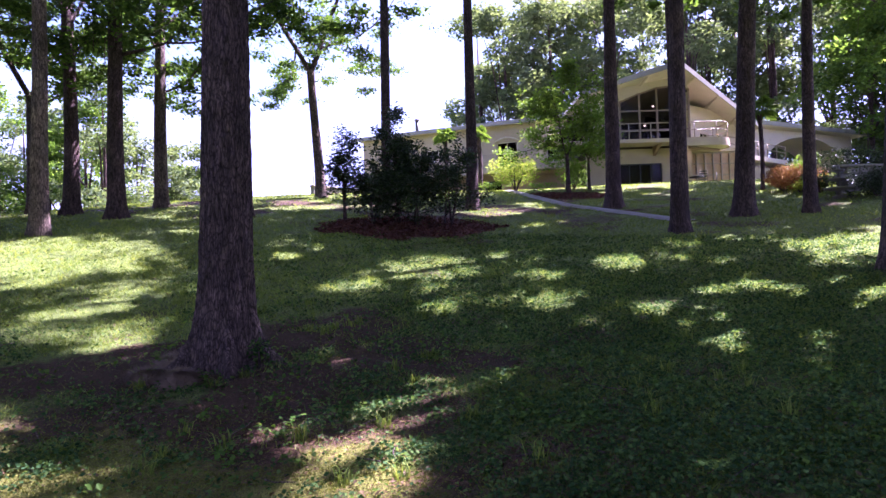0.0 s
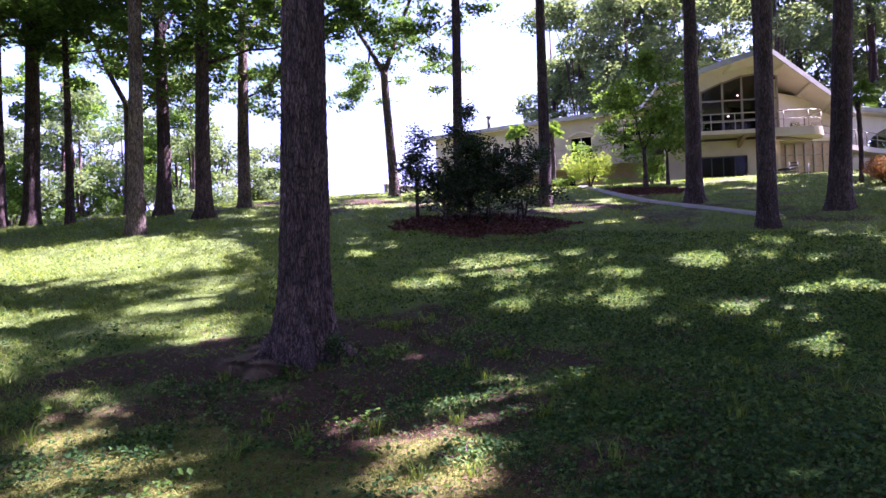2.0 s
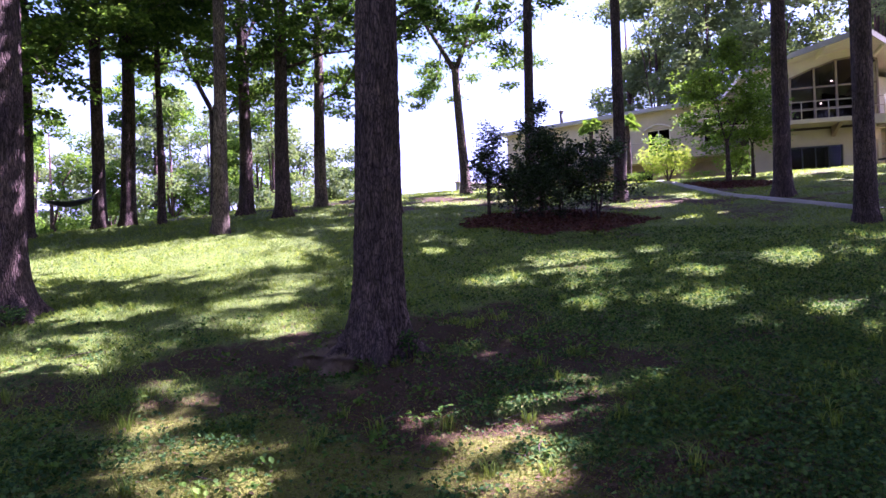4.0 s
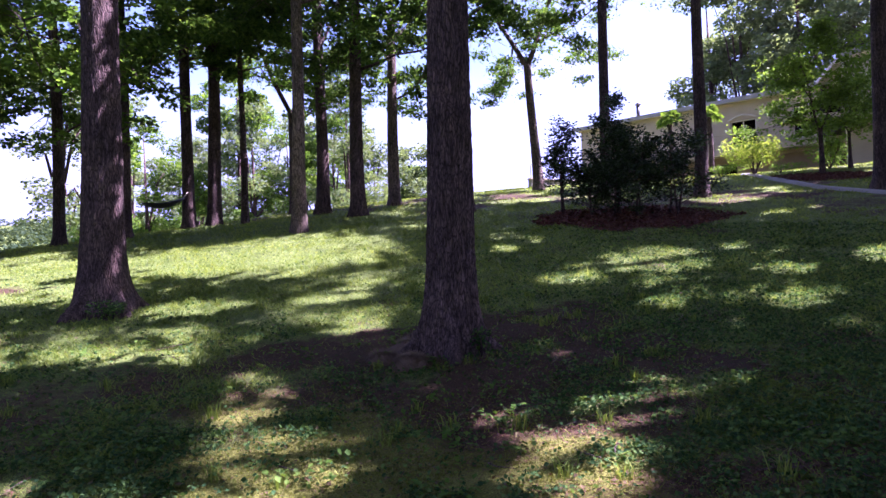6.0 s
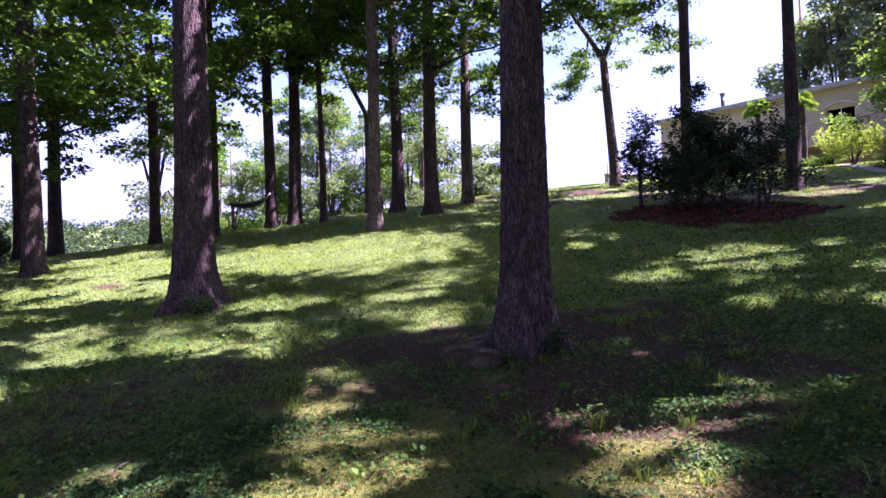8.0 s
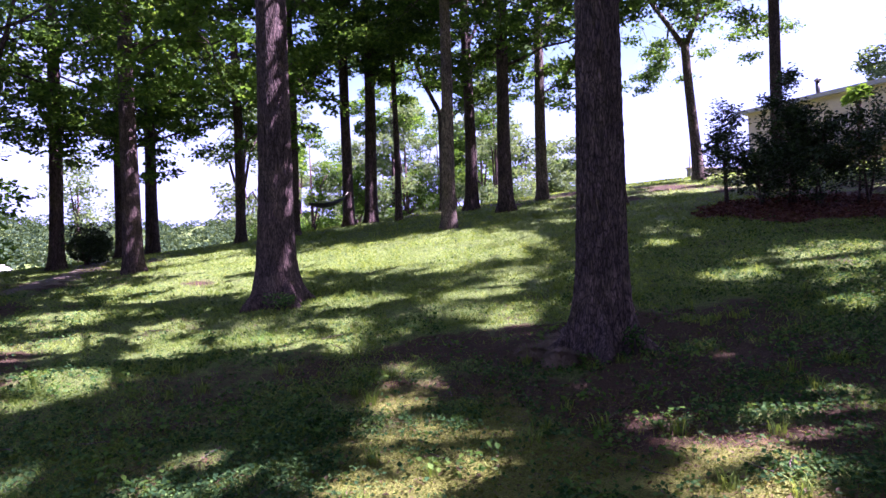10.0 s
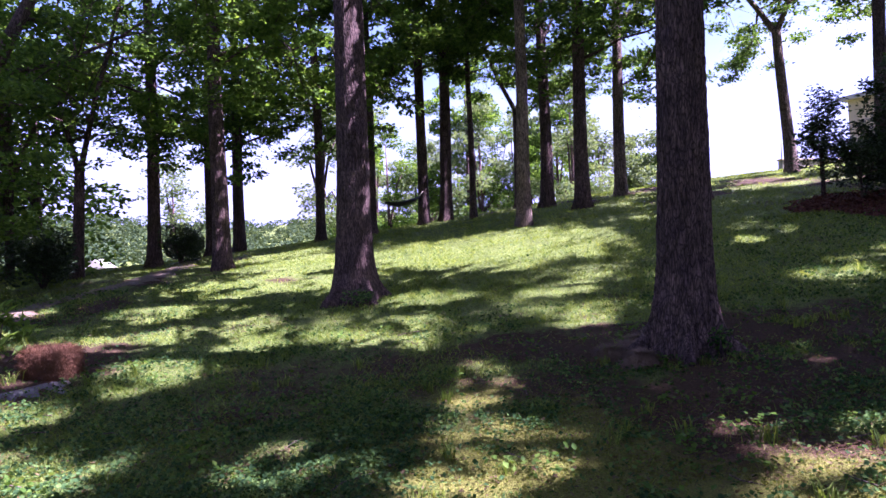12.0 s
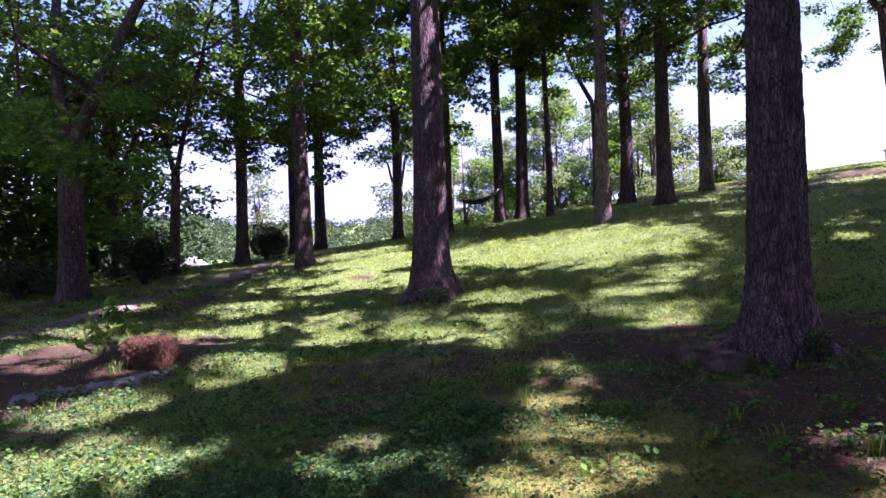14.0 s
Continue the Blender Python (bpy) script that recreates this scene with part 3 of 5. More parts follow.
lawn_tree(30, -18.79, 5.98, 0.28, 13, 3, 3.8, lean=0.02, fork=3)
lawn_tree(31, -15.96, 2.88, 0.55, 17, 2.8, 5.5, lean=-0.06, fork=3.5, leaves=42000, size=0.125, clump=1.05)
lawn_tree(32, -17.9, 13.7, 0.34, 19, 3.2, 3.8, lean=-0.02, mid=True, leaves=12500, size=0.16)
lawn_tree(33, -15.92, 17.12, 0.42, 20, 5.8, 3.8, leaves=12500, size=0.16)
lawn_tree(34, -15.2, 17.6, 0.46, 20, 6.2, 3.6)
lawn_tree(35, -13.73, 17.39, 0.22, 16, 5.2, 2.8, mid=True)
# added for shade: trees out of view, the last trunk behind a nearer one
lawn_tree(36, 5.6, -1.5, 0.55, 21, 7.5, 6, leaves=8000, size=0.3)
lawn_tree(37, 12.2, 8.2, 0.55, 22, 7.5, 6.5, leaves=12500, size=0.34)
lawn_tree(38, 12.5, 4.5, 0.55, 22, 7, 6.5, leaves=9000, size=0.3, mid=True)
lawn_tree(39, 22.5, 29, 0.6, 24, 9.5, 9.5, leaves=15000, size=0.36)
lawn_tree(40, 19, 23, 0.6, 23, 8, 6.5, leaves=12000, size=0.34)
lawn_tree(41, 13.5, 27.1, 0.36, 24, 11.5, 6.5, lean=0.04, leaves=13000, size=0.36, mid=True)
# ---- house ----
FLOOR = 6.95


def poly_solid(name, low, high, material, parent, label=""):
    """Solid between two rings of corners."""
    n = len(low)
    bm = bmesh.new()
    vs = [bm.verts.new(v) for v in list(low) + list(high)]
    bm.faces.new(vs[:n][::-1])
    bm.faces.new(vs[n:])
    for i in range(n):
        bm.faces.new((vs[i], vs[(i + 1) % n], vs[n + (i + 1) % n], vs[n + i]))
    bmesh.ops.recalc_face_normals(bm, faces=bm.faces)
    return part(name, bm, material, parent, label)


def prism(name, plan, z0, z1, material, parent, label=""):
    return poly_solid(name, [(x, y, z0) for x, y in plan], [(x, y, z1) for x, y in plan], material, parent, label)


def upright(name, outline, y0, y1, material, parent, label=""):
    """A slab standing across the view: outline of x, z."""
    return poly_solid(name, [(x, y0, z) for x, z in outline], [(x, y1, z) for x, z in outline], material, parent, label)


def along(p0, p1):
    """Local axes of a wall: u along it, v out of it towards the lawn, z up."""
    d = Vector((p1[0] - p0[0], p1[1] - p0[1], 0)).normalized()
    out = Vector((d.y, -d.x, 0))
    if out.y > 0:
        out = -out
    m = Matrix.Identity(4)
    for r in range(3):
        m[r][0], m[r][1], m[r][2] = d[r], out[r], (0, 0, 1)[r]
    m.translation = (p0[0], p0[1], 0)
    return m


def wall_panel(m, u0, u1, z0, z1, holes, thick, material, parent, label=""):
    """A wall with openings cut through: boxes round the holes, in one mesh."""
    us = sorted({u0, u1, *[h[0] for h in holes], *[h[1] for h in holes]})
    zs = sorted({z0, z1, *[h[2] for h in holes], *[h[3] for h in holes]})
    bm = bmesh.new()
    grid = {}

    def vert(u, v, z):
        k = (round(u, 4), round(v, 4), round(z, 4))
        if k not in grid:
            grid[k] = bm.verts.new(m @ Vector(k))
        return grid[k]

    def solid(i, j):
        if not (0 <= i < len(us) - 1 and 0 <= j < len(zs) - 1):
            return False
        cu, cz = (us[i] + us[i + 1]) / 2, (zs[j] + zs[j + 1]) / 2
        return not any(h[0] < cu < h[1] and h[2] < cz < h[3] for h in holes)
    for i in range(len(us) - 1):
        for j in range(len(zs) - 1):
            if not solid(i, j):
                continue
            a, b, c, d = us[i], us[i + 1], zs[j], zs[j + 1]
            bm.faces.new([vert(a, 0, c), vert(b, 0, c), vert(b, 0, d), vert(a, 0, d)])
            bm.faces.new([vert(a, -thick, d), vert(b, -thick, d), vert(b, -thick, c), vert(a, -thick, c)])
            for (di, dj, q) in ((-1, 0, ((a, c), (a, d))), (1, 0, ((b, c), (b, d))), (0, -1, ((a, c), (b, c))), (0, 1, ((a, d), (b, d)))):
                if not solid(i + di, j + dj):
                    (ua, za), (ub, zb) = q
                    bm.faces.new([vert(ua, 0, za), vert(ub, 0, zb), vert(ub, -thick, zb), vert(ua, -thick, za)])
    bmesh.ops.recalc_face_normals(bm, faces=bm.faces)
    return part("wall", bm, material, parent, label)


def bar(name, m, u0, u1, v0, v1, z0, z1, material, parent, bevel=0.012, label=""):
    return box(name, (u0, v0, z0), (u1, v1, z1), material, parent, m, bevel, label)


def window(m, u0, u1, z0, z1, cols, rows, parent, material=None, back=-0.12, w=0.07, glass=True, name="window", behind=None):
    """A framed window in an opening: frame, mullions and panes, each a part."""
    material = material or M_FRAME
    win = new(name)
    win.parent = parent
    for a, b, c, d in ((u0, u0 + w, z0, z1), (u1 - w, u1, z0, z1)):
        bar("frame", m, a, b, back - 0.05, back + 0.05, c, d, material, win)
    for c, d in ((z0, z0 + w), (z1 - w, z1)):
        bar("frame", m, u0 + w, u1 - w, back - 0.045, back + 0.045, c, d, material, win)
    for i in range(1, cols):
        u = u0 + (u1 - u0) * i / cols
        bar("mullion", m, u - w * 0.4, u + w * 0.4, back - 0.04, back + 0.04, z0 + w, z1 - w, material, win)
    for j in range(1, rows):
        z = z0 + (z1 - z0) * j / rows
        for i in range(cols):
            a, b = u0 + (u1 - u0) * i / cols + w * 0.4, u0 + (u1 - u0) * (i + 1) / cols - w * 0.4
            bar("transom", m, a, b, back - 0.035, back + 0.035, z - w * 0.35, z + w * 0.35, material, win)
    for i in range(cols):
        for j in range(rows):
            a, b = u0 + (u1 - u0) * i / cols, u0 + (u1 - u0) * (i + 1) / cols
            c, d = z0 + (z1 - z0) * j / rows, z0 + (z1 - z0) * (j + 1) / rows
            if behind is not None:
                bar("curtain", m, a + 0.03, b - 0.03, back - 0.09, back - 0.07, c + 0.03, d - 0.03, behind, win, 0.0)
                continue
            pane = bar("pane", m, a + 0.02, b - 0.02, back - 0.008, back + 0.008, c + 0.02, d - 0.02, M_GLASS, win, 0.0)
            pane.visible_shadow = False
    return win


def railing(points, height, parent, rails=(1.0, 0.55), spacing=1.3, r=0.03):
    """Posts and rails along a line of floor points."""
    ob = new("railing")
    ob.parent = parent
    P = [Vector(p) for p in points]
    for f in rails:
        tube("rail", [p + Vector((0, 0, height * f)) for p in P], r if f == 1.0 else r * 0.7, M_RAIL, ob, 8)
    run = 0.0
    post_at = [P[0]]
    for a, b in zip(P, P[1:]):
        run += (b - a).length
        if run >= spacing:
            post_at.append(b)
            run = 0.0
    for p in post_at:
        tube("post", [p, p + Vector((0, 0, height))], r * 0.9, M_RAIL, ob, 8)
    return ob


def line(a, b, n):
    return [Vector(a).lerp(Vector(b), i / n) for i in range(n + 1)]


house = holder("house", "cream stucco hillside house with gabled glass front and balconies", "house")

# main block
APEX, LEFT_EAVE, RIGHT_EAVE = Vector((13.73, 34.0, 11.07)), Vector((8.6, 36.3, 10.08)), Vector((21.2, 40.0, 8.62))
BACK = Vector((15.6, 50.0, 11.07))
UP = Vector((0, 0, 0.2))
back_left, back_right = Vector((8.6, 50, 10.1)), Vector((24.0, 50, 8.4))
poly_solid("roof", [APEX - UP, LEFT_EAVE - UP, back_left - UP, BACK - UP], [APEX, LEFT_EAVE, back_left, BACK], M_SOFFIT, house, "low gabled roof with cream soffit")
poly_solid("roof", [APEX - UP, BACK - UP, back_right - UP, RIGHT_EAVE - UP], [APEX, BACK, back_right, RIGHT_EAVE], M_SOFFIT, house, "low gabled roof with cream soffit")


def edge_strip(a, b, name="fascia", w=0.05, h=0.3, material=None, lift=0.04):
    d = (b - a).normalized()
    out = d.cross(Vector((0, 0, 1))).normalized()
    if out.y > 0:
        out = -out
    o, z = out * w, Vector((0, 0, 1))
    q = [a + out * 0.002, b + out * 0.002, b + o, a + o]
    return poly_solid(name, [p + z * (lift - h) for p in q], [p + z * lift for p in q], material or M_FASCIA, house, "grey metal roof edge")


edge_strip(APEX, LEFT_EAVE)
edge_strip(APEX, RIGHT_EAVE)
# soffit beams fan back from the eaves
for f, side in ((0.30, 0), (0.68, 0), (0.16, 1), (0.45, 1), (0.74, 1)):
    e = LEFT_EAVE if side == 0 else RIGHT_EAVE
    bk = back_left if side == 0 else back_right
    a = APEX.lerp(e, f) - Vector((0, 0, 0.26))
    b = BACK.lerp(bk, f) - Vector((0, 0, 0.26))
    a2 = a.lerp(b, 0.02)
    tube("soffit_beam", [a2, a.lerp(b, 0.5)], [0.09, 0.13], M_SOFFIT, house, 8)

# gable front: stucco above a sloped band of glass
GX = (11.0, 12.2, 13.27, 14.35, 14.8, 15.2)
GT = (9.55, 10.0, 10.33, 10.45, 10.38, 10.2)
upright("wall", [(8.9, 6.95), (11.0, 6.95), (11.0, 9.55), (12.2, 10.0), (13.27, 10.33), (14.35, 10.45), (14.8, 10.38), (15.2, 10.2),
                 (15.2, 10.62), (14.0, 10.86), (13.2, 10.78), (8.9, 9.95)], 36.6, 36.85, M_SOFFIT, house)
gable = new("window")
gable.parent = house
for i, (x, z) in enumerate(zip(GX, GT)):
    upright("mullion", [(x - 0.05, FLOOR), (x + 0.05, FLOOR), (x + 0.05, z), (x - 0.05, z)], 36.56, 36.78, M_FRAME, gable)
for i in range(len(GX) - 1):
    a, b, za, zb = GX[i] + 0.05, GX[i + 1] - 0.05, GT[i], GT[i + 1]
    for z in (FLOOR + 0.04, 7.75, 8.92):
        upright("transom", [(a, z - 0.045), (b, z - 0.045), (b, z + 0.045), (a, z + 0.045)], 36.6, 36.72, M_FRAME, gable)
    upright("transom", [(a, za - 0.1), (b, zb - 0.1), (b, zb), (a, za)], 36.58, 36.74, M_FRAME, gable)
    for z0, z1, z2 in ((FLOOR, 7.75, 7.75), (7.75, 8.92, 8.92), (8.92, za - 0.05, zb - 0.05)):
        pn = upright("pane", [(a, z0), (b, z0), (b, z2), (a, z1)], 36.65, 36.662, M_GLASS, gable)
        pn.visible_shadow = False
# side of the glazed prow and the walls of the upper room
MAIN = along((8.9, 36.6), (15.2, 36.6))
side = along((15.2, 36.6), (16.6, 44.0))
bar("wall", side, 0.02, 7.5, -0.25, 0.0, 3.2, 10.0, M_STUCCO, house)
prism("floor_slab", [(8.9, 36.7), (15.2, 36.7), (16.4, 46), (8.9, 46)], 6.6, 6.94, M_INTERIOR_SHADE, house)
prism("wall", [(8.9, 46), (16.4, 46), (16.4, 46.3), (8.9, 46.3)], 3.2, 10.3, M_INTERIOR_SHADE, house)
prism("wall", [(8.9, 41.4), (9.15, 41.4), (9.15, 46), (8.9, 46)], 3.2, 9.9, M_INTERIOR_SHADE, house)
# small lit lamps inside, under the ceiling
def glow(nt, p):
    p.inputs["Emission Color"].default_value = (1.0, 0.8, 0.55, 1)
    p.inputs["Emission Strength"].default_value = 1.2


M_GLOW = mat("lamp_glow", glow)
for x, z in ((11.9, 9.45), (13.0, 9.2), (13.9, 9.75), (13.3, 8.5)):
    lamp = holder("ceiling_lamp", "small lit round lamp inside the glazed room", "lamp", "lamps in the house")
    lp = tube_data([(x, 39.0, z), (x, 39.0, z + 0.06)], [0.05, 0.06], 12)
    mesh_part("bulb", lp[0], lp[1], M_GLOW, lamp)
    tube("stem", [(x, 39.0, z + 0.06), (x, 39.0, 10.2)], 0.012, M_METAL, lamp, 6)

# lower storey of the main block
wall_panel(MAIN, 0.0, 6.35, 3.2, 6.6, [(1.95, 4.55, 3.9, 5.72), (5.5, 6.2, 3.9, 5.85)], 0.25, M_STUCCO, house)
window(MAIN, 1.95, 4.55, 3.9, 5.72, 4, 1, house, M_METAL, name="glass_door")
window(MAIN, 5.5, 6.2, 3.9, 5.85, 1, 1, house, M_METAL, name="glass_door")
prism("wall", [(9.0, 41.0), (15.4, 41.0), (15.4, 41.2), (9.0, 41.2)], 3.2, 6.6, M_INTERIOR_SHADE, house)
for x in (11.35, 11.55, 11.75):
    lp = holder("candle_lamp", "small red lamp glowing behind the glass door", "lamp", "lamps in the house")
    d = tube_data([(x, 39.6, 4.98), (x, 39.6, 5.1)], [0.05, 0.035], 8)
    mesh_part("bulb", d[0], d[1], M_GLOW, lp)
    tube("stand", [(x, 39.6, 3.5), (x, 39.6, 4.98)], 0.02, M_METAL, lp, 6)
globe = holder("wall_lamp", "lit round globe lamp on the stucco wall", "lamp")
bmg = bmesh.new()
bmesh.ops.create_uvsphere(bmg, u_segments=14, v_segments=9, radius=0.11, matrix=Matrix.Translation((14.75, 36.35, 6.02)))
part("globe", bmg, M_GLOW, globe, smooth=True)
tube("bracket", [(14.75, 36.58, 6.14), (14.75, 36.4, 6.17), (14.75, 36.35, 6.12)], 0.015, M_METAL, globe, 6)

# balcony with a rounded end
arc = [(16.2 + 1.1 * math.cos(a), 36.3 + 1.1 * math.sin(a)) for a in [radians(-90 + 15 * k) for k in range(13)]]
prism("balcony_slab", [(6.0, 35.2), *arc, (15.3, 37.4), (15.3, 36.55), (6.0, 36.55)], 6.72, 6.94, M_STUCCO, house, "balcony deck with rounded end")
prism("balcony_band", [(13.9, 35.17)] + [(16.2 + 1.14 * math.cos(a), 36.3 + 1.14 * math.sin(a)) for a in [radians(-90 + 15 * k) for k in range(12)]] + [(16.0, 36.9), (13.9, 36.5)],
      6.45, 6.72, M_STUCCO, house)
railing(line((6.0, 35.25, 6.94), (16.2, 35.25, 6.94), 24) + [Vector((16.2 + 1.04 * math.cos(a), 36.3 + 1.04 * math.sin(a), 6.94)) for a in [radians(-80 + 12 * k) for k in range(15)]],
        0.92, house, (1.0, 0.5), 1.25, 0.03)
for x in (7.5, 10.2, 12.9, 14.4):
    poly_solid("bracket", [(x, 36.58, 6.15), (x, 36.58, 6.7), (x, 35.4, 6.7)], [(x + 0.18, 36.58, 6.15), (x + 0.18, 36.58, 6.7), (x + 0.18, 35.4, 6.7)], M_TAN, house)
tube("soffit_beam", [(14.6, 35.3, 6.38), (16.9, 36.6, 6.38)], 0.1, M_TAN, house, 8)

# screened garden room under the balcony
SCREEN = along((15.3, 37.1), (18.6, 37.4))
window(SCREEN, 0.0, 3.2, 3.6, 6.4, 6, 4, house, M_RAIL, name="screen_window", behind=M_CURTAIN, w=0.08)
bar("wall", SCREEN, 0.0, 3.2, -0.6, -0.3, 3.2, 6.4, M_INTERIOR_SHADE, house)
bar("wall", SCREEN, 3.2, 3.5, -0.3, 0.05, 3.2, 6.6, M_STUCCO, house)
bar("floor_slab", SCREEN, -0.1, 3.5, -3.0, 0.1, 6.42, 6.6, M_STUCCO, house)

# upper wall behind the walkway, stepping back
WALK = along((15.6, 38.0), (24.6, 44.6))
wall_panel(WALK, 0.0, 8.9, 3.2, 9.6, [(1.5, 2.5, 6.98, 8.0), (3.5, 4.7, 6.98, 8.1), (7.0, 7.8, 7.1, 8.1)], 0.25, M_SOFFIT, house)
window(WALK, 1.5, 2.5, 6.98, 8.0, 2, 2, house, M_SOFFIT)
window(WALK, 3.5, 4.7, 6.98, 8.1, 2, 2, house, M_SOFFIT)
window(WALK, 7.0, 7.8, 7.1, 8.1, 1, 1, house, M_SOFFIT)
bar("wall", WALK, 0.0, 8.9, -3.0, -2.8, 3.2, 9.4, M_INTERIOR_SHADE, house)
bar("walkway_slab", WALK, 2.4, 10.4, 0.0, 1.3, 6.3, 6.62, M_SOFFIT, house, 0.02, "cream upper walkway")
railing([WALK @ Vector((2.5 + 7.8 * i / 12, 1.24, 6.62)) for i in range(13)], 0.95, house, (1.0, 0.55), 1.2, 0.04)
bar("wall", WALK, 4.0, 10.0, 0.05, 0.3, 3.2, 6.3, M_TAN, house)

# carport wing with its wide arch
ARCH = along((18.5, 40.5), (31.0, 46.5))


def arch_wall(m, u0, u1, z0, z1, cu, hw, spring, rise, depth):
    n = 28
    curve = [(cu - hw * math.cos(math.pi * i / n), spring + rise * math.sin(math.pi * i / n)) for i in range(n + 1)]
    bm = bmesh.new()
    for v in (0.0, -depth):
        lowc = [bm.verts.new(m @ Vector((u, v, z))) for u, z in curve]
        top = [bm.verts.new(m @ Vector((u, v, z1))) for u, _ in curve]
        for i in range(n):
            bm.faces.new((lowc[i], lowc[i + 1], top[i + 1], top[i]))
        for a, b, k in ((u0, cu - hw, 0), (cu + hw, u1, n)):
            q = [bm.verts.new(m @ Vector(c)) for c in ((a, v, z0), (b, v, z0), (b, v, z1), (a, v, z1))]
            bm.faces.new(q)
    for i in range(n):
        (a, za), (b, zb) = curve[i], curve[i + 1]
        bm.faces.new([bm.verts.new(m @ Vector(c)) for c in ((a, 0, za), (b, 0, zb), (b, -depth, zb), (a, -depth, za))])
    for u in (u0, u1, cu - hw, cu + hw):
        zt = z1 if u in (u0, u1) else spring
        bm.faces.new([bm.verts.new(m @ Vector(c)) for c in ((u, 0, z0), (u, -depth, z0), (u, -depth, zt), (u, 0, zt))])
    bmesh.ops.remove_doubles(bm, verts=bm.verts, dist=0.0005)
    bmesh.ops.recalc_face_normals(bm, faces=bm.faces)
    return part("wall", bm, M_SOFFIT, house, "cream wall with wide arched opening")


arch_wall(ARCH, 3.9, 15.0, 5.2, 8.85, 9.6, 4.7, 6.1, 2.4, 3.2)
bar("roof", ARCH, 3.6, 15.9, -5.0, 0.7, 8.86, 9.08, M_SOFFIT, house, 0.02, "flat carport roof")
bar("fascia", ARCH, 3.6, 15.95, 0.7, 0.78, 8.9, 9.2, M_FASCIA, house, 0.01)
bar("wall", ARCH, 3.0, 16.5, -6.0, 0.6, 3.0, 5.95, M_STUCCO, house)

# long wing
WING = along((10.2, 41.3), (-6.15, 47.6))
wall_panel(WING, -1.0, 17.3, 6.5, 9.85, [(4.95, 6.5, 6.98, 8.65), (11.0, 12.0, 7.7, 8.6), (0.3, 2.9, 7.0, 9.2)], 0.3, M_STUCCO, house)
window(WING, 4.95, 6.5, 6.98, 8.65, 2, 2, house, M_SOFFIT)
window(WING, 11.0, 12.0, 7.7, 8.6, 2, 1, house, M_SOFFIT)
window(WING, 0.3, 2.9, 7.0, 9.2, 3, 1, house, M_SOFFIT)
for u0, u1 in ((4.85, 6.6),):
    arcp = [WING @ Vector((u0 + (u1 - u0) * i / 12, 0.04, 8.68 + 0.28 * math.sin(math.pi * i / 12))) for i in range(13)]
    tube("arched_moulding", arcp, 0.06, M_SOFFIT, house, 8)
bar("wall", WING, -1.0, 17.3, -4.2, -4.0, 3.0, 9.8, M_INTERIOR_SHADE, house)
bar("wall", WING, 17.0, 17.3, -4.0, -0.31, 3.0, 9.84, M_STUCCO, house)
bar("roof", WING, -1.2, 17.7, -5.0, 0.45, 9.86, 9.98, M_SOFFIT, house, 0.02, "flat roof of the long wing")
bar("fascia", WING, -1.2, 17.75, 0.45, 0.51, 9.8, 10.08, M_FASCIA, house, 0.01)
wall_panel(WING, -1.0, 17.3, 2.8, 6.3, [(6.2, 7.4, 3.9, 5.9)], 0.3, M_TAN, house)
window(WING, 6.2, 7.4, 3.9, 5.9, 1, 1, house, M_METAL)
bar("walkway_slab", WING, -1.0, 13.5, 0.02, 1.2, 6.3, 6.6, M_STUCCO, house, 0.02)
bar("soffit_beam", WING, -1.0, 13.5, 0.3, 0.5, 6.05, 6.3, M_TAN, house, 0.01)
railing([WING @ Vector((-0.8 + 14.0 * i / 14, 1.1, 6.6)) for i in range(15)], 1.05, house, (1.0, 0.5), 1.3, 0.028)
vent = new("chimney")
vent.parent = house
tube("flue", [WING @ Vector((13.1, -1.0, 9.9)), WING @ Vector((13.1, -1.0, 11.2))], 0.13, M_METAL, vent, 12)
tube("cap", [WING @ Vector((13.1, -1.0, 11.2)), WING @ Vector((13.1, -1.0, 11.28)), WING @ Vector((13.1, -1.0, 11.42))], [0.14, 0.24, 0.05], M_METAL, vent, 12)
# ---- garden ----
def lumpy(rng, n, centre, radii, shell=0.55, lobes=7):
    """Points of a bush: several overlapping lobes, thicker towards the outside."""
    c = np.array(centre)
    L = rng.normal(0, 0.42, (lobes, 3)) * np.array(radii)
    L[:, 2] = np.abs(L[:, 2]) - 0.1 * radii[2]
    k = rng.integers(0, lobes, n)
    d = rng.normal(0, 1, (n, 3))
    d /= np.linalg.norm(d, axis=1)[:, None]
    r = shell + (1 - shell) * rng.random(n) ** 0.5
    return c + L[k] + d * r[:, None] * np.array(radii) * 0.62 * rng.uniform(0.75, 1.1, lobes)[k][:, None]


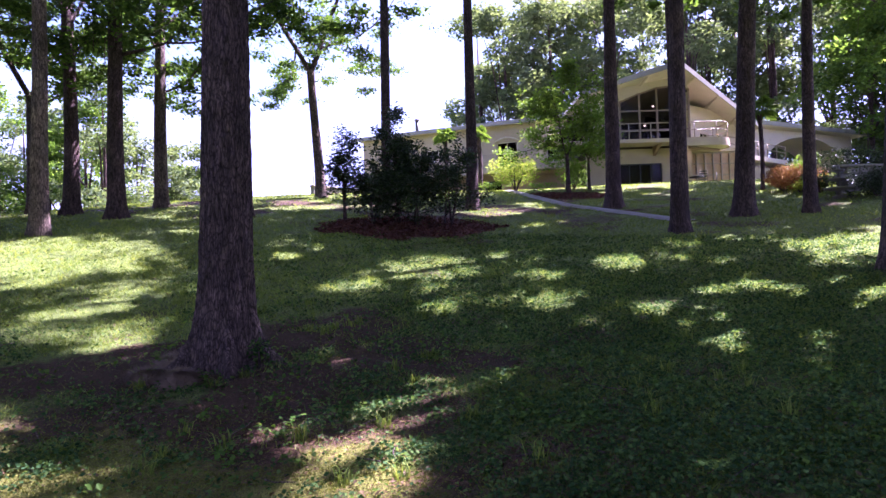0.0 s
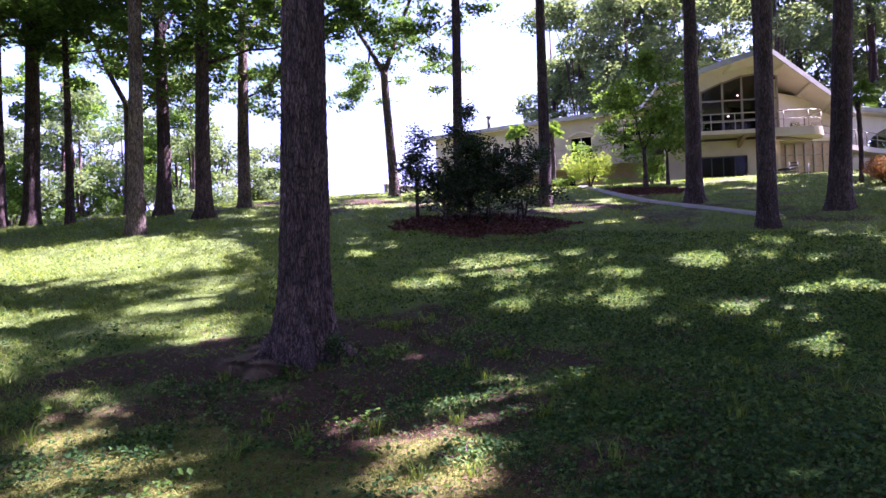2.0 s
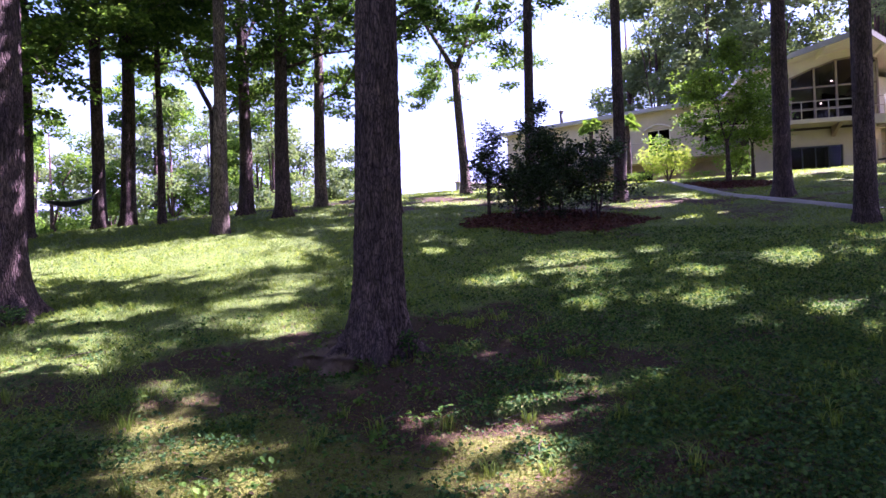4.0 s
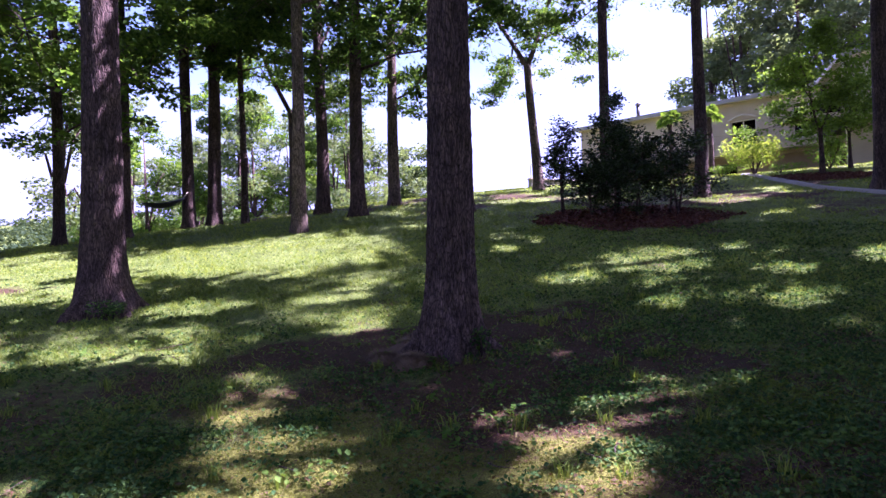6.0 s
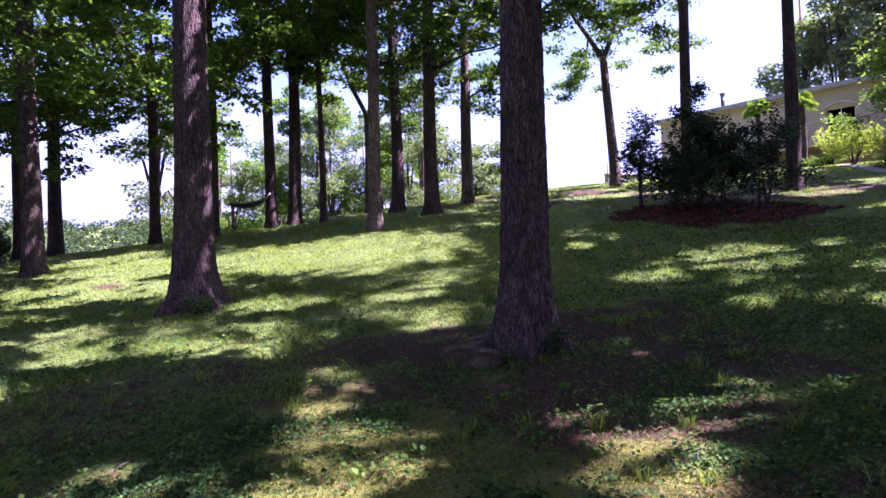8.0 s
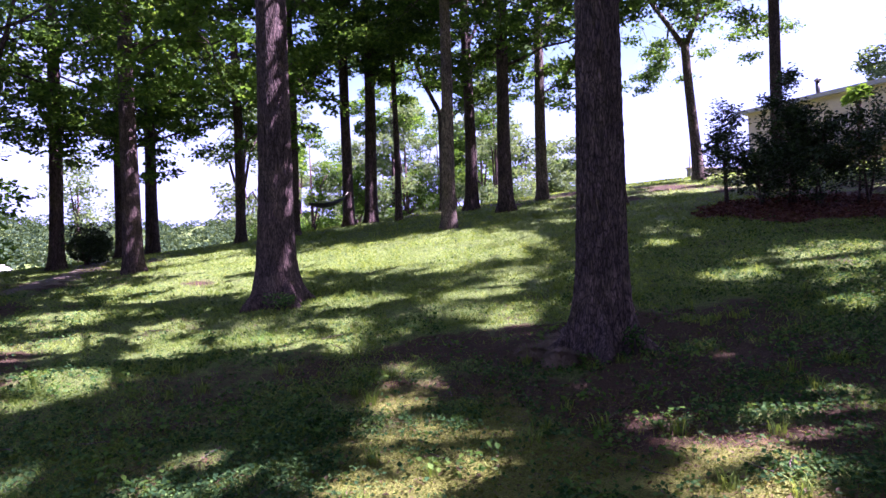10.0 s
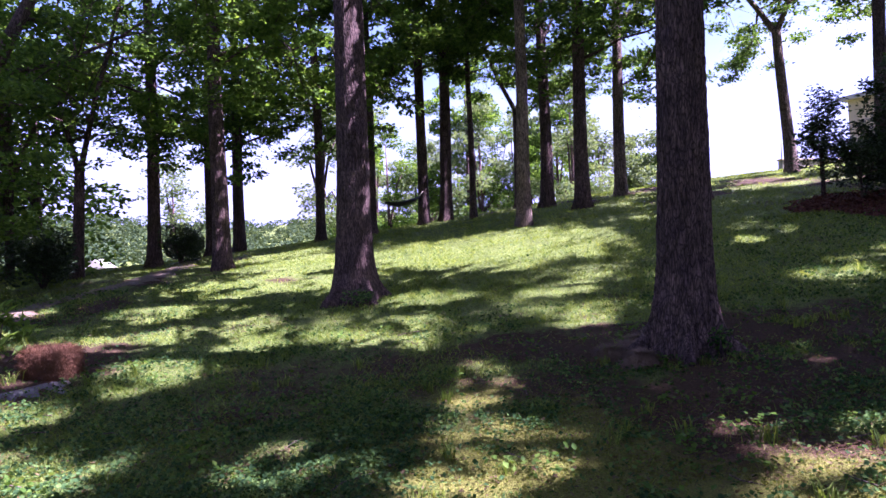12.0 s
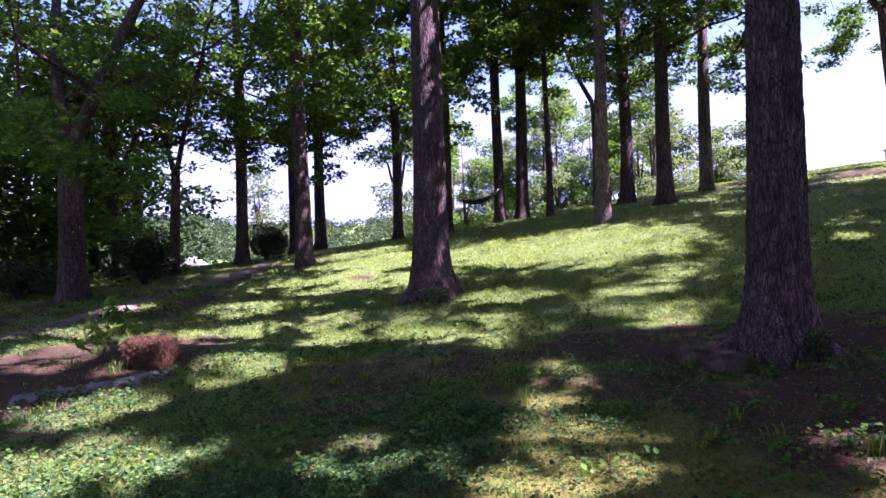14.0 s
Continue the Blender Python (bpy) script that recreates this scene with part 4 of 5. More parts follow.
def shrub(seed, x, y, radii, height, leaves, size, material, label, name="shrub", category="shrub", stems=7, group="", lobes=7, shell=0.5, clear=0.0, narrow=0.5, ragged=0.0):
    rng = np.random.default_rng(seed)
    z = gz(x, y)
    s = holder(name, label, category, group)
    P = lumpy(rng, leaves, (x, y, z + clear + (height - clear) * 0.42), (*radii, (height - clear) * 0.6), shell, lobes)
    P = P[(P[:, 2] > z + 0.03) & (P[:, 2] < z + height * rng.uniform(0.9, 1.08, len(P)))]
    if ragged:
        q = wave(P[:, 0] + P[:, 2] * 0.7, P[:, 1] + P[:, 2], 2.4, seed % 7) + 0.6 * wave(P[:, 2], P[:, 0], 4.5, 2)
        P = P[q < 1.0 - ragged]
    crown("foliage", P, size, material, s, rng, narrow=narrow)
    for k in range(stems):
        a = rng.uniform(0, 6.28)
        top = (math.cos(a) * radii[0] * 0.6, math.sin(a) * radii[1] * 0.6, height * 0.75)
        p = [(x + top[0] * f * rng.uniform(0.8, 1.1), y + top[1] * f, z - 0.06 + top[2] * f) for f in (0, 0.3, 0.6, 1.0)]
        tube("stem", p, [0.03, 0.025, 0.018, 0.006], M_BARK, s, 6)
    return s


# dark hollies in the mulched bed
HG = "hollies in the bed"


def holly(seed, x, y, height, reach, leaves, label, clear=0.15, shoots=34, peak=1.0):
    """An upright open holly: shoots leave the stems and carry tufts of dark leaves, with gaps between."""
    rng = np.random.default_rng(seed)
    z = gz(x, y)
    s = holder("holly", label, "shrub", HG)
    tips = []
    leaders = [limb_path(rng, (x + rng.normal(0, 0.08), y + rng.normal(0, 0.08), z - 0.06), (*rng.normal(0, 0.09, 2), 1), height * f, 8, 0.05, 0.06) for f in (1.0, 0.82, 0.66)]
    for ld in leaders:
        tube("stem", ld, [0.035 * (1 - 0.85 * i / 8) for i in range(9)], M_BARK, s, 6)
    twigs = []
    for k in range(shoots):
        ld = leaders[k % 3]
        f = clear + (1 - clear) * ((k + 0.5) / shoots) ** 0.9
        i = min(7, int(f * 8))
        p0 = ld[i].lerp(ld[i + 1], f * 8 - i) if f < 1 else ld[8]
        a = k * 2.4 + rng.normal(0, 0.5)
        ln = reach * (1.08 - f ** 1.6 * peak) * rng.uniform(0.55, 1.15) + 0.1
        b = limb_path(rng, p0, (math.cos(a), math.sin(a), 0.35 + 0.5 * f), ln, 4, 0.15, 0.06)
        twigs.append((b, [0.012, 0.01, 0.008, 0.005, 0.003]))
        tips += [(b[q], 0.6 + 0.2 * q) for q in (2, 3, 4)] + [(b[3].lerp(b[4], 0.5), 1.0)]
    join_tubes("branch", twigs, M_BARK, s, 4)
    T, W = np.array([tuple(t[0]) for t in tips]), np.array([t[1] for t in tips])
    W = W * rng.uniform(0.2, 1.3, len(W))
    k = rng.choice(len(T), leaves, p=W / W.sum())
    P = T[k] + rng.normal(0, 1, (leaves, 3)) * np.array([0.12, 0.12, 0.10])
    P = P[P[:, 2] > z + 0.05]
    crown("foliage", P, 0.105, M_LEAF_DARK, s, rng, narrow=0.5, droop=0.1, normal_up=0.45)
    return s


holly(201, -1.35, 17.6, 3.25, 1.1, 6800, "tall dark glossy holly in a bed of red mulch", 0.1, 46, 0.95)
holly(202, -0.75, 17.3, 2.3, 1.0, 4300, "dark glossy holly shrub in a bed of red mulch", 0.08, 36, 0.8)
holly(203, -2.85, 18.0, 2.75, 0.6, 3200, "slender dark holly with bare stems in a bed of red mulch", 0.3, 30, 0.6)
holly(204, 0.2, 17.5, 2.35, 0.95, 3600, "dark holly with upright shoots in a bed of red mulch", 0.12, 32, 0.75)
holly(205, -1.95, 17.5, 1.7, 0.95, 3300, "low spreading dark holly in a bed of red mulch", 0.08, 30, 0.6)

# plants along the house
shrub(210, 3.5, 28.2, (1.0, 0.8), 1.5, 4200, 0.10, M_LEAF_LIME, "bright lime-green rounded shrub beside the house", lobes=9, clear=0.2)
shrub(211, 2.4, 29.5, (0.8, 0.5), 0.5, 900, 0.08, M_LEAF_LIGHT, "low green edging plant beside the path", "edging_plant", "plant", 3)
shrub(212, 4.6, 29.0, (0.6, 0.5), 0.4, 700, 0.08, M_LEAF_LIGHT, "low green edging plant beside the path", "edging_plant", "plant", 3)
shrub(213, 6.5, 29.5, (0.9, 0.7), 1.6, 2500, 0.10, M_LEAF_LIGHT, "light green shrub by the wall of the house", lobes=8)
shrub(214, 12.6, 22.2, (1.3, 0.9), 0.95, 11000, 0.065, M_LEAF_RUST, "rust-red weeping maple in a straw-covered bed", "weeping_maple", "shrub", 6, lobes=10)
shrub(215, 12.75, 21.4, (0.65, 0.5), 0.5, 1600, 0.08, M_LEAF_LIME, "yellow-green low shrub before the weeping maple", lobes=6)
shrub(216, 13.0, 18.0, (0.85, 0.7), 0.85, 6000, 0.07, M_LEAF_DARK, "clipped dark green rounded hedge by the patio", "hedge", "hedge", 4, lobes=12, shell=0.7)
shrub(217, 13.6, 22.3, (0.6, 0.5), 1.3, 1300, 0.10, M_LEAF_LIGHT, "pale green shrub by the patio", lobes=6)
shrub(218, 12.9, 20.6, (0.6, 0.5), 0.8, 1500, 0.08, M_LEAF_DARK, "dark green shrub beside the fountain", lobes=6)
shrub(219, 15.5, 21.5, (2.2, 0.8), 1.3, 3500, 0.10, M_LEAF_DARK, "dark green hedge behind the patio wall", "hedge", "hedge", 4, lobes=9)
shrub(220, -18.9, 8.95, (0.62, 0.62), 1.2, 10000, 0.075, M_LEAF_DARK, "clipped round dark bush on the lawn edge", "round_bush", "bush", 4, lobes=14, shell=0.75)

shrub(221, -17.3, 4.75, (0.85, 0.8), 1.5, 5500, 0.11, M_LEAF_DARK, "dense dark evergreen shrub at the wood's edge", lobes=10, group="shrubs at the wood's edge")
shrub(222, -17.2, 2.0, (1.0, 0.8), 0.9, 4200, 0.11, M_LEAF_DARK, "low dark evergreen shrub at the wood's edge", lobes=9, group="shrubs at the wood's edge")

# small spreading tree before the deck
tree(300, 5.54, 26.2, 0.16, 5.4, 1.7, 2.2, 11500, (0.0, 0), 0.05, 1.7, size=0.13, leaf_mat=M_LEAF_LIGHT, label="small light-green dogwood in a mulched bed by the path",
     limbs=14, prune=False, clump=0.75)
tree(301, 7.0, 28.5, 0.12, 3.6, 1.4, 1.2, 3500, (0.0, 0), 0.05, 1.5, size=0.14, leaf_mat=M_LEAF_LIGHT, label="small light-green tree by the house wall", limbs=9, prune=False, clump=0.7)


def palm(seed, x, y, height, group="palms by the house", slim=1.0):
    rng = np.random.default_rng(seed)
    p = holder("palm", "windmill palm with shaggy brown trunk beside the house", "palm", group)
    z = gz(x, y)
    hs = [height * i / 14 for i in range(15)]
    tube("trunk", [(x + 0.05 * math.sin(h), y, z - 0.1 + h) for h in hs], [slim * (0.11 + 0.025 * (i % 2)) for i in range(15)], M_BARK, p, 10)
    top = Vector((x, y, z + height))
    for k in range(20):
        a, el = k * 2.4, rng.uniform(-0.5, 1.1)
        d = Vector((math.cos(a) * math.cos(el), math.sin(a) * math.cos(el), math.sin(el)))
        hub = top + d * 0.34
        s = d.cross(Vector((0, 0, 1))).normalized()
        u = s.cross(d)
        V, Fc = [], []
        w = 0.012
        V += [top - s * w, top + s * w, hub + s * w, hub - s * w]
        Fc.append((0, 1, 2, 3))
        for q in range(15):
            b = radians(-105 + 210 * q / 14)
            e = (d * math.cos(b) + s * math.sin(b)).normalized()
            n = e.cross(u).normalized()
            tip = hub + e * 0.42 - Vector((0, 0, 0.12 + 0.1 * rng.random()))
            mid = hub + e * 0.22
            i0 = len(V)
            V += [hub, mid + n * 0.03 + u * 0.01, tip, mid - n * 0.03 + u * 0.01]
            Fc += [(i0, i0 + 1, i0 + 2), (i0, i0 + 2, i0 + 3)]
        mesh_part("frond", V, Fc, M_LEAF_LIGHT, p, smooth=False)
    return p


palm(401, 0.35, 34.5, 3.4)
palm(402, 2.25, 34.2, 3.4)
palm(403, 12.35, 23.24, 3.1, slim=0.62)

# table and chairs on the terrace under the balcony
def patio_set(x, y):
    z = gz(x, y)
    tb = holder("patio_table", "dark metal patio table on the terrace", "table")
    v, f = tube_data([(x, y, z + 0.70), (x, y, z + 0.74)], [0.45, 0.45], 20)
    mesh_part("tabletop", v, f, M_METAL, tb)
    for k in range(4):
        a = radians(45 + 90 * k)
        tube("leg", [(x + 0.12 * math.cos(a), y + 0.12 * math.sin(a), z + 0.7), (x + 0.33 * math.cos(a), y + 0.33 * math.sin(a), z - 0.02)], 0.018, M_METAL, tb, 6)
    for k in range(3):
        a = radians(200 + 65 * k)
        m = pose(x + 0.8 * math.cos(a), y + 0.8 * math.sin(a), gz(x + 0.8 * math.cos(a), y + 0.8 * math.sin(a)), 0, 0, math.degrees(a) - 90)
        ch = holder("patio_chair", "dark metal patio chair with slatted back", "chair", "patio chairs")
        box("seat", (-0.22, -0.22, 0.42), (0.22, 0.22, 0.45), M_METAL, ch, m, 0.01)
        for u in (-0.2, 0.2):
            for w in (-0.2, 0.2):
                tube("leg", [m @ Vector((u, w, -0.02)), m @ Vector((u, w, 0.43 if w < 0 else 0.92))], 0.014, M_METAL, ch, 6)
        for h in (0.6, 0.74, 0.88):
            box("slat", (-0.19, 0.19, h - 0.03), (0.19, 0.21, h + 0.03), M_METAL, ch, m, 0.005)


patio_set(14.7, 34.6)

# tiered fountain and patio wall
fountain = holder("fountain", "three-tiered grey stone fountain on the patio", "fountain")
fx, fy = 12.3, 18.7
fz = gz(fx, fy)
for nm, z0, prof in (("basin", 0.0, ((0.0, 0.30), (0.12, 0.30), (0.14, 0.14), (0.30, 0.12), (0.34, 0.62), (0.42, 0.66), (0.40, 0.5))),
                     ("bowl", 0.40, ((0.0, 0.10), (0.25, 0.08), (0.30, 0.42), (0.37, 0.45), (0.35, 0.3))),
                     ("finial", 0.75, ((0.0, 0.07), (0.22, 0.06), (0.27, 0.25), (0.32, 0.27), (0.31, 0.1), (0.45, 0.06), (0.52, 0.01)))):
    v, f = tube_data([(fx, fy, fz - 0.02 + (z0 + h) * 0.85) for h, _ in prof], [r * 0.62 for _, r in prof], 24)
    mesh_part(nm, v, f, M_STONE, fountain)
pwall = holder("patio_wall", "low cut-stone patio wall with flat coping", "wall")
PW = along((12.9, 19.5), (16.8, 19.9))
for j in range(4):
    for i in range(9):
        u0 = 0.45 * i + (0.22 if j % 2 else 0)
        z0 = gz(13.6, 19.6) - 0.1 + 0.22 * j
        bar("stone", PW, u0 + 0.008, u0 + 0.442, -0.3, 0.01 * ((i * 7 + j * 3) % 3), z0 + 0.006, z0 + 0.214, M_STONE, pwall, 0.015)
bar("coping", PW, -0.05, 4.4, -0.34, 0.06, gz(13.6, 19.6) + 0.79, gz(13.6, 19.6) + 0.87, M_CONCRETE, pwall, 0.02)

# terrace wall at the far end of the house
tw = holder("terrace_wall", "low pale terrace wall with thin rail on the crest", "wall")
TW = along((-6.9, 33.0), (-4.2, 36.2))
bar("block", TW, 0.0, 4.0, -0.3, 0.0, 2.6, 4.5, M_CONCRETE, tw, 0.02)
bar("coping", TW, -0.05, 4.05, -0.35, 0.06, 4.5, 4.58, M_STUCCO, tw, 0.02)
for u in (0.1, 2.0, 3.9):
    tube("post", [TW @ Vector((u, -0.15, 4.55)), TW @ Vector((u, -0.15, 5.35))], 0.02, M_METAL, tw, 6)
tube("rail", [TW @ Vector((0.1, -0.15, 5.33)), TW @ Vector((3.9, -0.15, 5.33))], 0.018, M_METAL, tw, 6)


def ribbon(name, pts, width, material, label, lift=0.03, kind="structure", thick=0.05, ragged=0.0):
    """A path laid on the ground along points of the plan."""
    rng = np.random.default_rng(5)
    P = [Vector((*p, 0)) for p in pts]
    dense = []
    for a, b in zip(P, P[1:]):
        for i in range(8):
            dense.append(a.lerp(b, i / 8))
    dense.append(P[-1])
    for _ in range(3):
        dense = [dense[0]] + [(dense[i - 1] + dense[i] * 2 + dense[i + 1]) / 4 for i in range(1, len(dense) - 1)] + [dense[-1]]
    V, Fc = [], []
    for i, p in enumerate(dense):
        d = (dense[min(i + 1, len(dense) - 1)] - dense[max(i - 1, 0)]).normalized()
        n = Vector((-d.y, d.x, 0))
        w = width / 2
        for s in (-1, -0.5, 0, 0.5, 1):
            q = p + n * (s * w + (rng.normal(0, ragged) if abs(s) == 1 else 0))
            V.append((q.x, q.y, gz(q.x, q.y) + lift - (thick if abs(s) == 1 else 0)))
    for i in range(len(dense) - 1):
        for k in range(4):
            a = i * 5 + k
            Fc.append((a, a + 1, a + 6, a + 5))
    ob = mesh_part(name, V, Fc, material)
    return tagged(ob, label, "path", kind=kind)


ribbon("path", [(3.3, 29.5), (3.55, 26.6), (3.95, 24.1), (4.5, 21.6), (5.6, 19.8), (6.3, 18.5), (7.0, 17.0)], 0.5, M_CONCRETE, "pale concrete garden path curving up to the house", 0.06)
ribbon("gravel_drive", [(-12.0, -2.0), (-12.5, 1.0), (-13.1, 2.2), (-13.9, 3.3), (-15.0, 4.8), (-15.9, 6.4), (-17.6, 8.4), (-21, 10.6), (-28, 13.0)], 0.9, M_GRAVEL, "brown gravel track across the slope", 0.03, ragged=0.22)

# bale of pine straw
bale = holder("straw_bale", "red-brown bale of pine straw on the bare bed", "bale")
bx, by = -8.62, 2.45
BZ = pose(bx, by, gz(bx, by), 4, 0, 28)
bmb = box_bm(bmesh.new(), (-0.29, -0.15, 0.0), (0.29, 0.15, 0.33), BZ, 0.08)
core = part("core", bmb, M_STRAW, bale)
rng = np.random.default_rng(77)
n = 11000
S = np.stack([rng.uniform(-0.3, 0.3, n), rng.uniform(-0.16, 0.16, n), rng.uniform(0.0, 0.34, n)], 1)
ax = rng.integers(0, 3, n)
sg = rng.choice([-1, 1], n)
lim = np.array([0.29, 0.15, 0.33])
for k in range(3):
    hi = lim[k]
    S[:, k] = np.where(ax == k, np.where(sg > 0, hi, -hi if k < 2 else 0.02), S[:, k])
D = rng.normal(0, 1, (n, 3)) * np.array([0.6, 0.6, 1.2])
D /= np.linalg.norm(D, axis=1)[:, None]
Lh = rng.uniform(0.04, 0.11, n)[:, None]
W = np.cross(D, rng.normal(0, 1, (n, 3)))
W = W / np.linalg.norm(W, axis=1)[:, None] * 0.0025
V = np.stack([S - D * Lh - W, S - D * Lh + W, S + D * Lh], 1).reshape(-1, 3)
M4 = np.array(BZ)
V = V @ M4[:3, :3].T + M4[:3, 3]
fast_mesh("needles", V, np.arange(n * 3).reshape(-1, 3), M_STRAW, bale)
# weathered ground cloth by the bale, and thatch at the near oak's foot
ribbon("ground_cloth", [(-8.45, 0.9), (-8.3, 1.45), (-8.25, 1.95), (-8.3, 2.5)], 0.42, M_CLOTH, "weathered grey ground cloth on the bare bed", 0.015, thick=0.03, ragged=0.16)


def thatch(seed, x, y, r, h):
    """A low mound of dead grass."""
    rng = np.random.default_rng(seed)
    t = holder("thatch_mound", "mound of dry brown thatch at the foot of the oak", "thatch", "thatch mounds")
    n = 4200
    a, q = rng.uniform(0, 6.28, n), np.sqrt(rng.random(n))
    X, Y = x + np.cos(a) * q * r, y + np.sin(a) * q * r
    B = np.stack([X, Y, ground_z(X, Y) + h * np.sqrt(1 - np.minimum(q, 0.98) ** 2) * 0.85 - 0.05], 1)
    D = np.stack([np.cos(a) * 0.9, np.sin(a) * 0.9, rng.normal(0.2, 0.35, n)], 1)
    L = rng.uniform(0.03, 0.09, n)[:, None]
    W = np.stack([-np.sin(a), np.cos(a), 0 * a], 1) * 0.004
    V = np.stack([B - W, B + W, B + D * L], 1).reshape(-1, 3)
    fast_mesh("dead_grass", V, np.arange(n * 3).reshape(-1, 3), M_THATCH, t)
    prof = [math.pi / 2 * k / 7 for k in range(8)]
    v, f = tube_data([(x, y, gz(x, y) - 0.05 + h * 0.85 * math.sin(a)) for a in prof], [r * 1.02 * math.cos(a) + 0.01 for a in prof], 22)
    mesh_part("core", v, f, M_THATCH, t)


thatch(81, -2.72, 6.2, 0.2, 0.2)
thatch(82, -3.12, 6.35, 0.2, 0.16)
thatch(83, -2.95, 6.75, 0.28, 0.2)
shrub(84, -8.05, 6.95, (0.3, 0.25), 0.3, 420, 0.06, M_CLOVER, "leafy weeds round the foot of the oak", "weed_clump", "weeds", 3)
shrub(85, -2.05, 6.75, (0.12, 0.12), 0.32, 150, 0.06, M_CLOVER, "leafy creeper at the foot of the near oak", "weed_clump", "weeds", 3)

# leafy sapling beside the bale
sap = holder("sapling", "young rhododendron sapling with drooping dark leaves", "sapling")
sx, sy = -9.1, 1.95
sz = gz(sx, sy)
tube("stem", [(sx, sy, sz - 0.05), (sx + 0.05, sy + 0.04, sz + 0.35), (sx + 0.03, sy + 0.1, sz + 0.72)], [0.014, 0.011, 0.006], M_BARK, sap, 6)
rng = np.random.default_rng(78)
P = np.concatenate([np.array([sx, sy, sz]) + np.array(c) + rng.normal(0, 0.09, (16, 3)) for c in ((0.03, 0.1, 0.72), (0.2, 0.25, 0.55), (-0.15, -0.05, 0.5), (0.1, 0.0, 0.4), (-0.05, 0.2, 0.6))])
crown("foliage", P, 0.2, M_LEAF_MID, sap, rng, droop=0.6, narrow=0.35)

# hammock between two trunks
ham = holder("hammock", "empty dark cloth hammock slung between two trunks", "hammock")
ha, hb = Vector((-16.0, 14.95, 0)), Vector((-15.75, 16.9, 0))
ha.z, hb.z = gz(-16.29, 14.67) + 1.3, gz(-15.92, 17.12) + 1.25
V, Fc = [], []
NA, NB = 22, 7
d = (hb - ha)
sd = Vector((d.y, -d.x, 0)).normalized()
for i in range(NA + 1):
    f = 0.1 + 0.8 * i / NA
    c = ha.lerp(hb, f) - Vector((0, 0, 0.42 * math.sin(math.pi * f) ** 0.8))
    for j in range(NB + 1):
        s = (j / NB - 0.5) * 2
        wd = 0.06 + 0.34 * math.sin(math.pi * (i / NA)) ** 0.7
        V.append(c + sd * s * wd + Vector((0, 0, 0.16 * s * s * math.sin(math.pi * i / NA))))
for i in range(NA):
    for j in range(NB):
        a = i * (NB + 1) + j
        Fc.append((a, a + 1, a + NB + 2, a + NB + 1))
cloth = mesh_part("cloth", V, Fc, M_CANVAS, ham)
sol = cloth.modifiers.new("thickness", "SOLIDIFY")
sol.thickness = 0.012
for p, q in ((ha, ha.lerp(hb, 0.1) - Vector((0, 0, 0.42 * math.sin(math.pi * 0.1) ** 0.8))), (hb, ha.lerp(hb, 0.9) - Vector((0, 0, 0.42 * math.sin(math.pi * 0.9) ** 0.8)))):
    tube("rope", [p, q], 0.02, M_ROPE, ham, 6)

# ---- woods behind ----
def far_tree(seed, x, y, z, height, spread, leaves, size, material, base=0.12):
    rng = np.random.default_rng(seed)
    t = holder("far_tree", "leafy tree in the hazy woods, seen beyond the lawn or added behind the camera", "tree", "woods beyond the lawn")
    tube("trunk", [(x, y, z - 1), (x + 0.2, y, z + height * 0.4), (x, y, z + height * 0.85)], [0.03 * height * 0.5, 0.02 * height * 0.5, 0.03], M_BARK, t, 7)
    nl = 26
    f = rng.random(nl)
    rad = spread * np.sqrt(np.clip(1 - (2 * f - 0.85) ** 2 * 0.8, 0.1, 1))
    a = rng.uniform(0, 6.28, nl)
    rr = rad * rng.uniform(0.3, 0.9, nl)
    C = np.stack([x + np.cos(a) * rr, y + np.sin(a) * rr, z + height * (base + (0.95 - base) * f)], 1)
    k = rng.integers(0, nl, leaves)
    dd = rng.normal(0, 1, (leaves, 3))
    dd /= np.linalg.norm(dd, axis=1)[:, None]
    P = C[k] + dd * (0.55 + 0.45 * rng.random(leaves))[:, None] * spread * np.array([0.33, 0.33, 0.22])
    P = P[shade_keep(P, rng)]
    crown("crown", P, size, material, t, rng)
    for c in C[:6]:
        tube("limb", [(x, y, z + height * 0.3), tuple((np.array([x, y, z + height * 0.5]) + c) / 2), tuple(c)], [0.1, 0.06, 0.02], M_BARK, t, 5)


rng = np.random.default_rng(900)
for i in range(22):          # beyond the crest, ahead and to the side
    az = -49 + 27.5 * (i + rng.uniform(-0.3, 0.3)) / 21
    r = rng.uniform(48, 66)
    x, y = r * math.sin(radians(az)), r * math.cos(radians(az))
    far_tree(1000 + i, x, y, gz(x, y), rng.uniform(14, 19) if az < -27 else rng.uniform(9, 12), rng.uniform(3.0, 4.2), 9000, 0.25, M_LEAF_HAZED if i % 2 else M_LEAF_MID, 0.03)
for i in range(17):          # behind the house
    az = 3.5 + 42 * (i + rng.uniform(-0.3, 0.3)) / 16
    r = rng.uniform(58, 72)
    x, y = r * math.sin(radians(az)), r * math.cos(radians(az))
    far_tree(1100 + i, x, y, 4.0, rng.uniform(20, 25) if az < 12 else rng.uniform(24, 32), rng.uniform(5, 7), 12000, 0.38, M_LEAF_HAZED, 0.15)
for i in range(8):           # right of the house
    az = 35.5 + 11 * i / 7
    r = 56 + 3 * (i % 3)
    x, y = r * math.sin(radians(az)), r * math.cos(radians(az))
    far_tree(1150 + i, x, y, 3.6, rng.uniform(14, 20), 5.0, 7500, 0.36, M_LEAF_MID, 0.02)
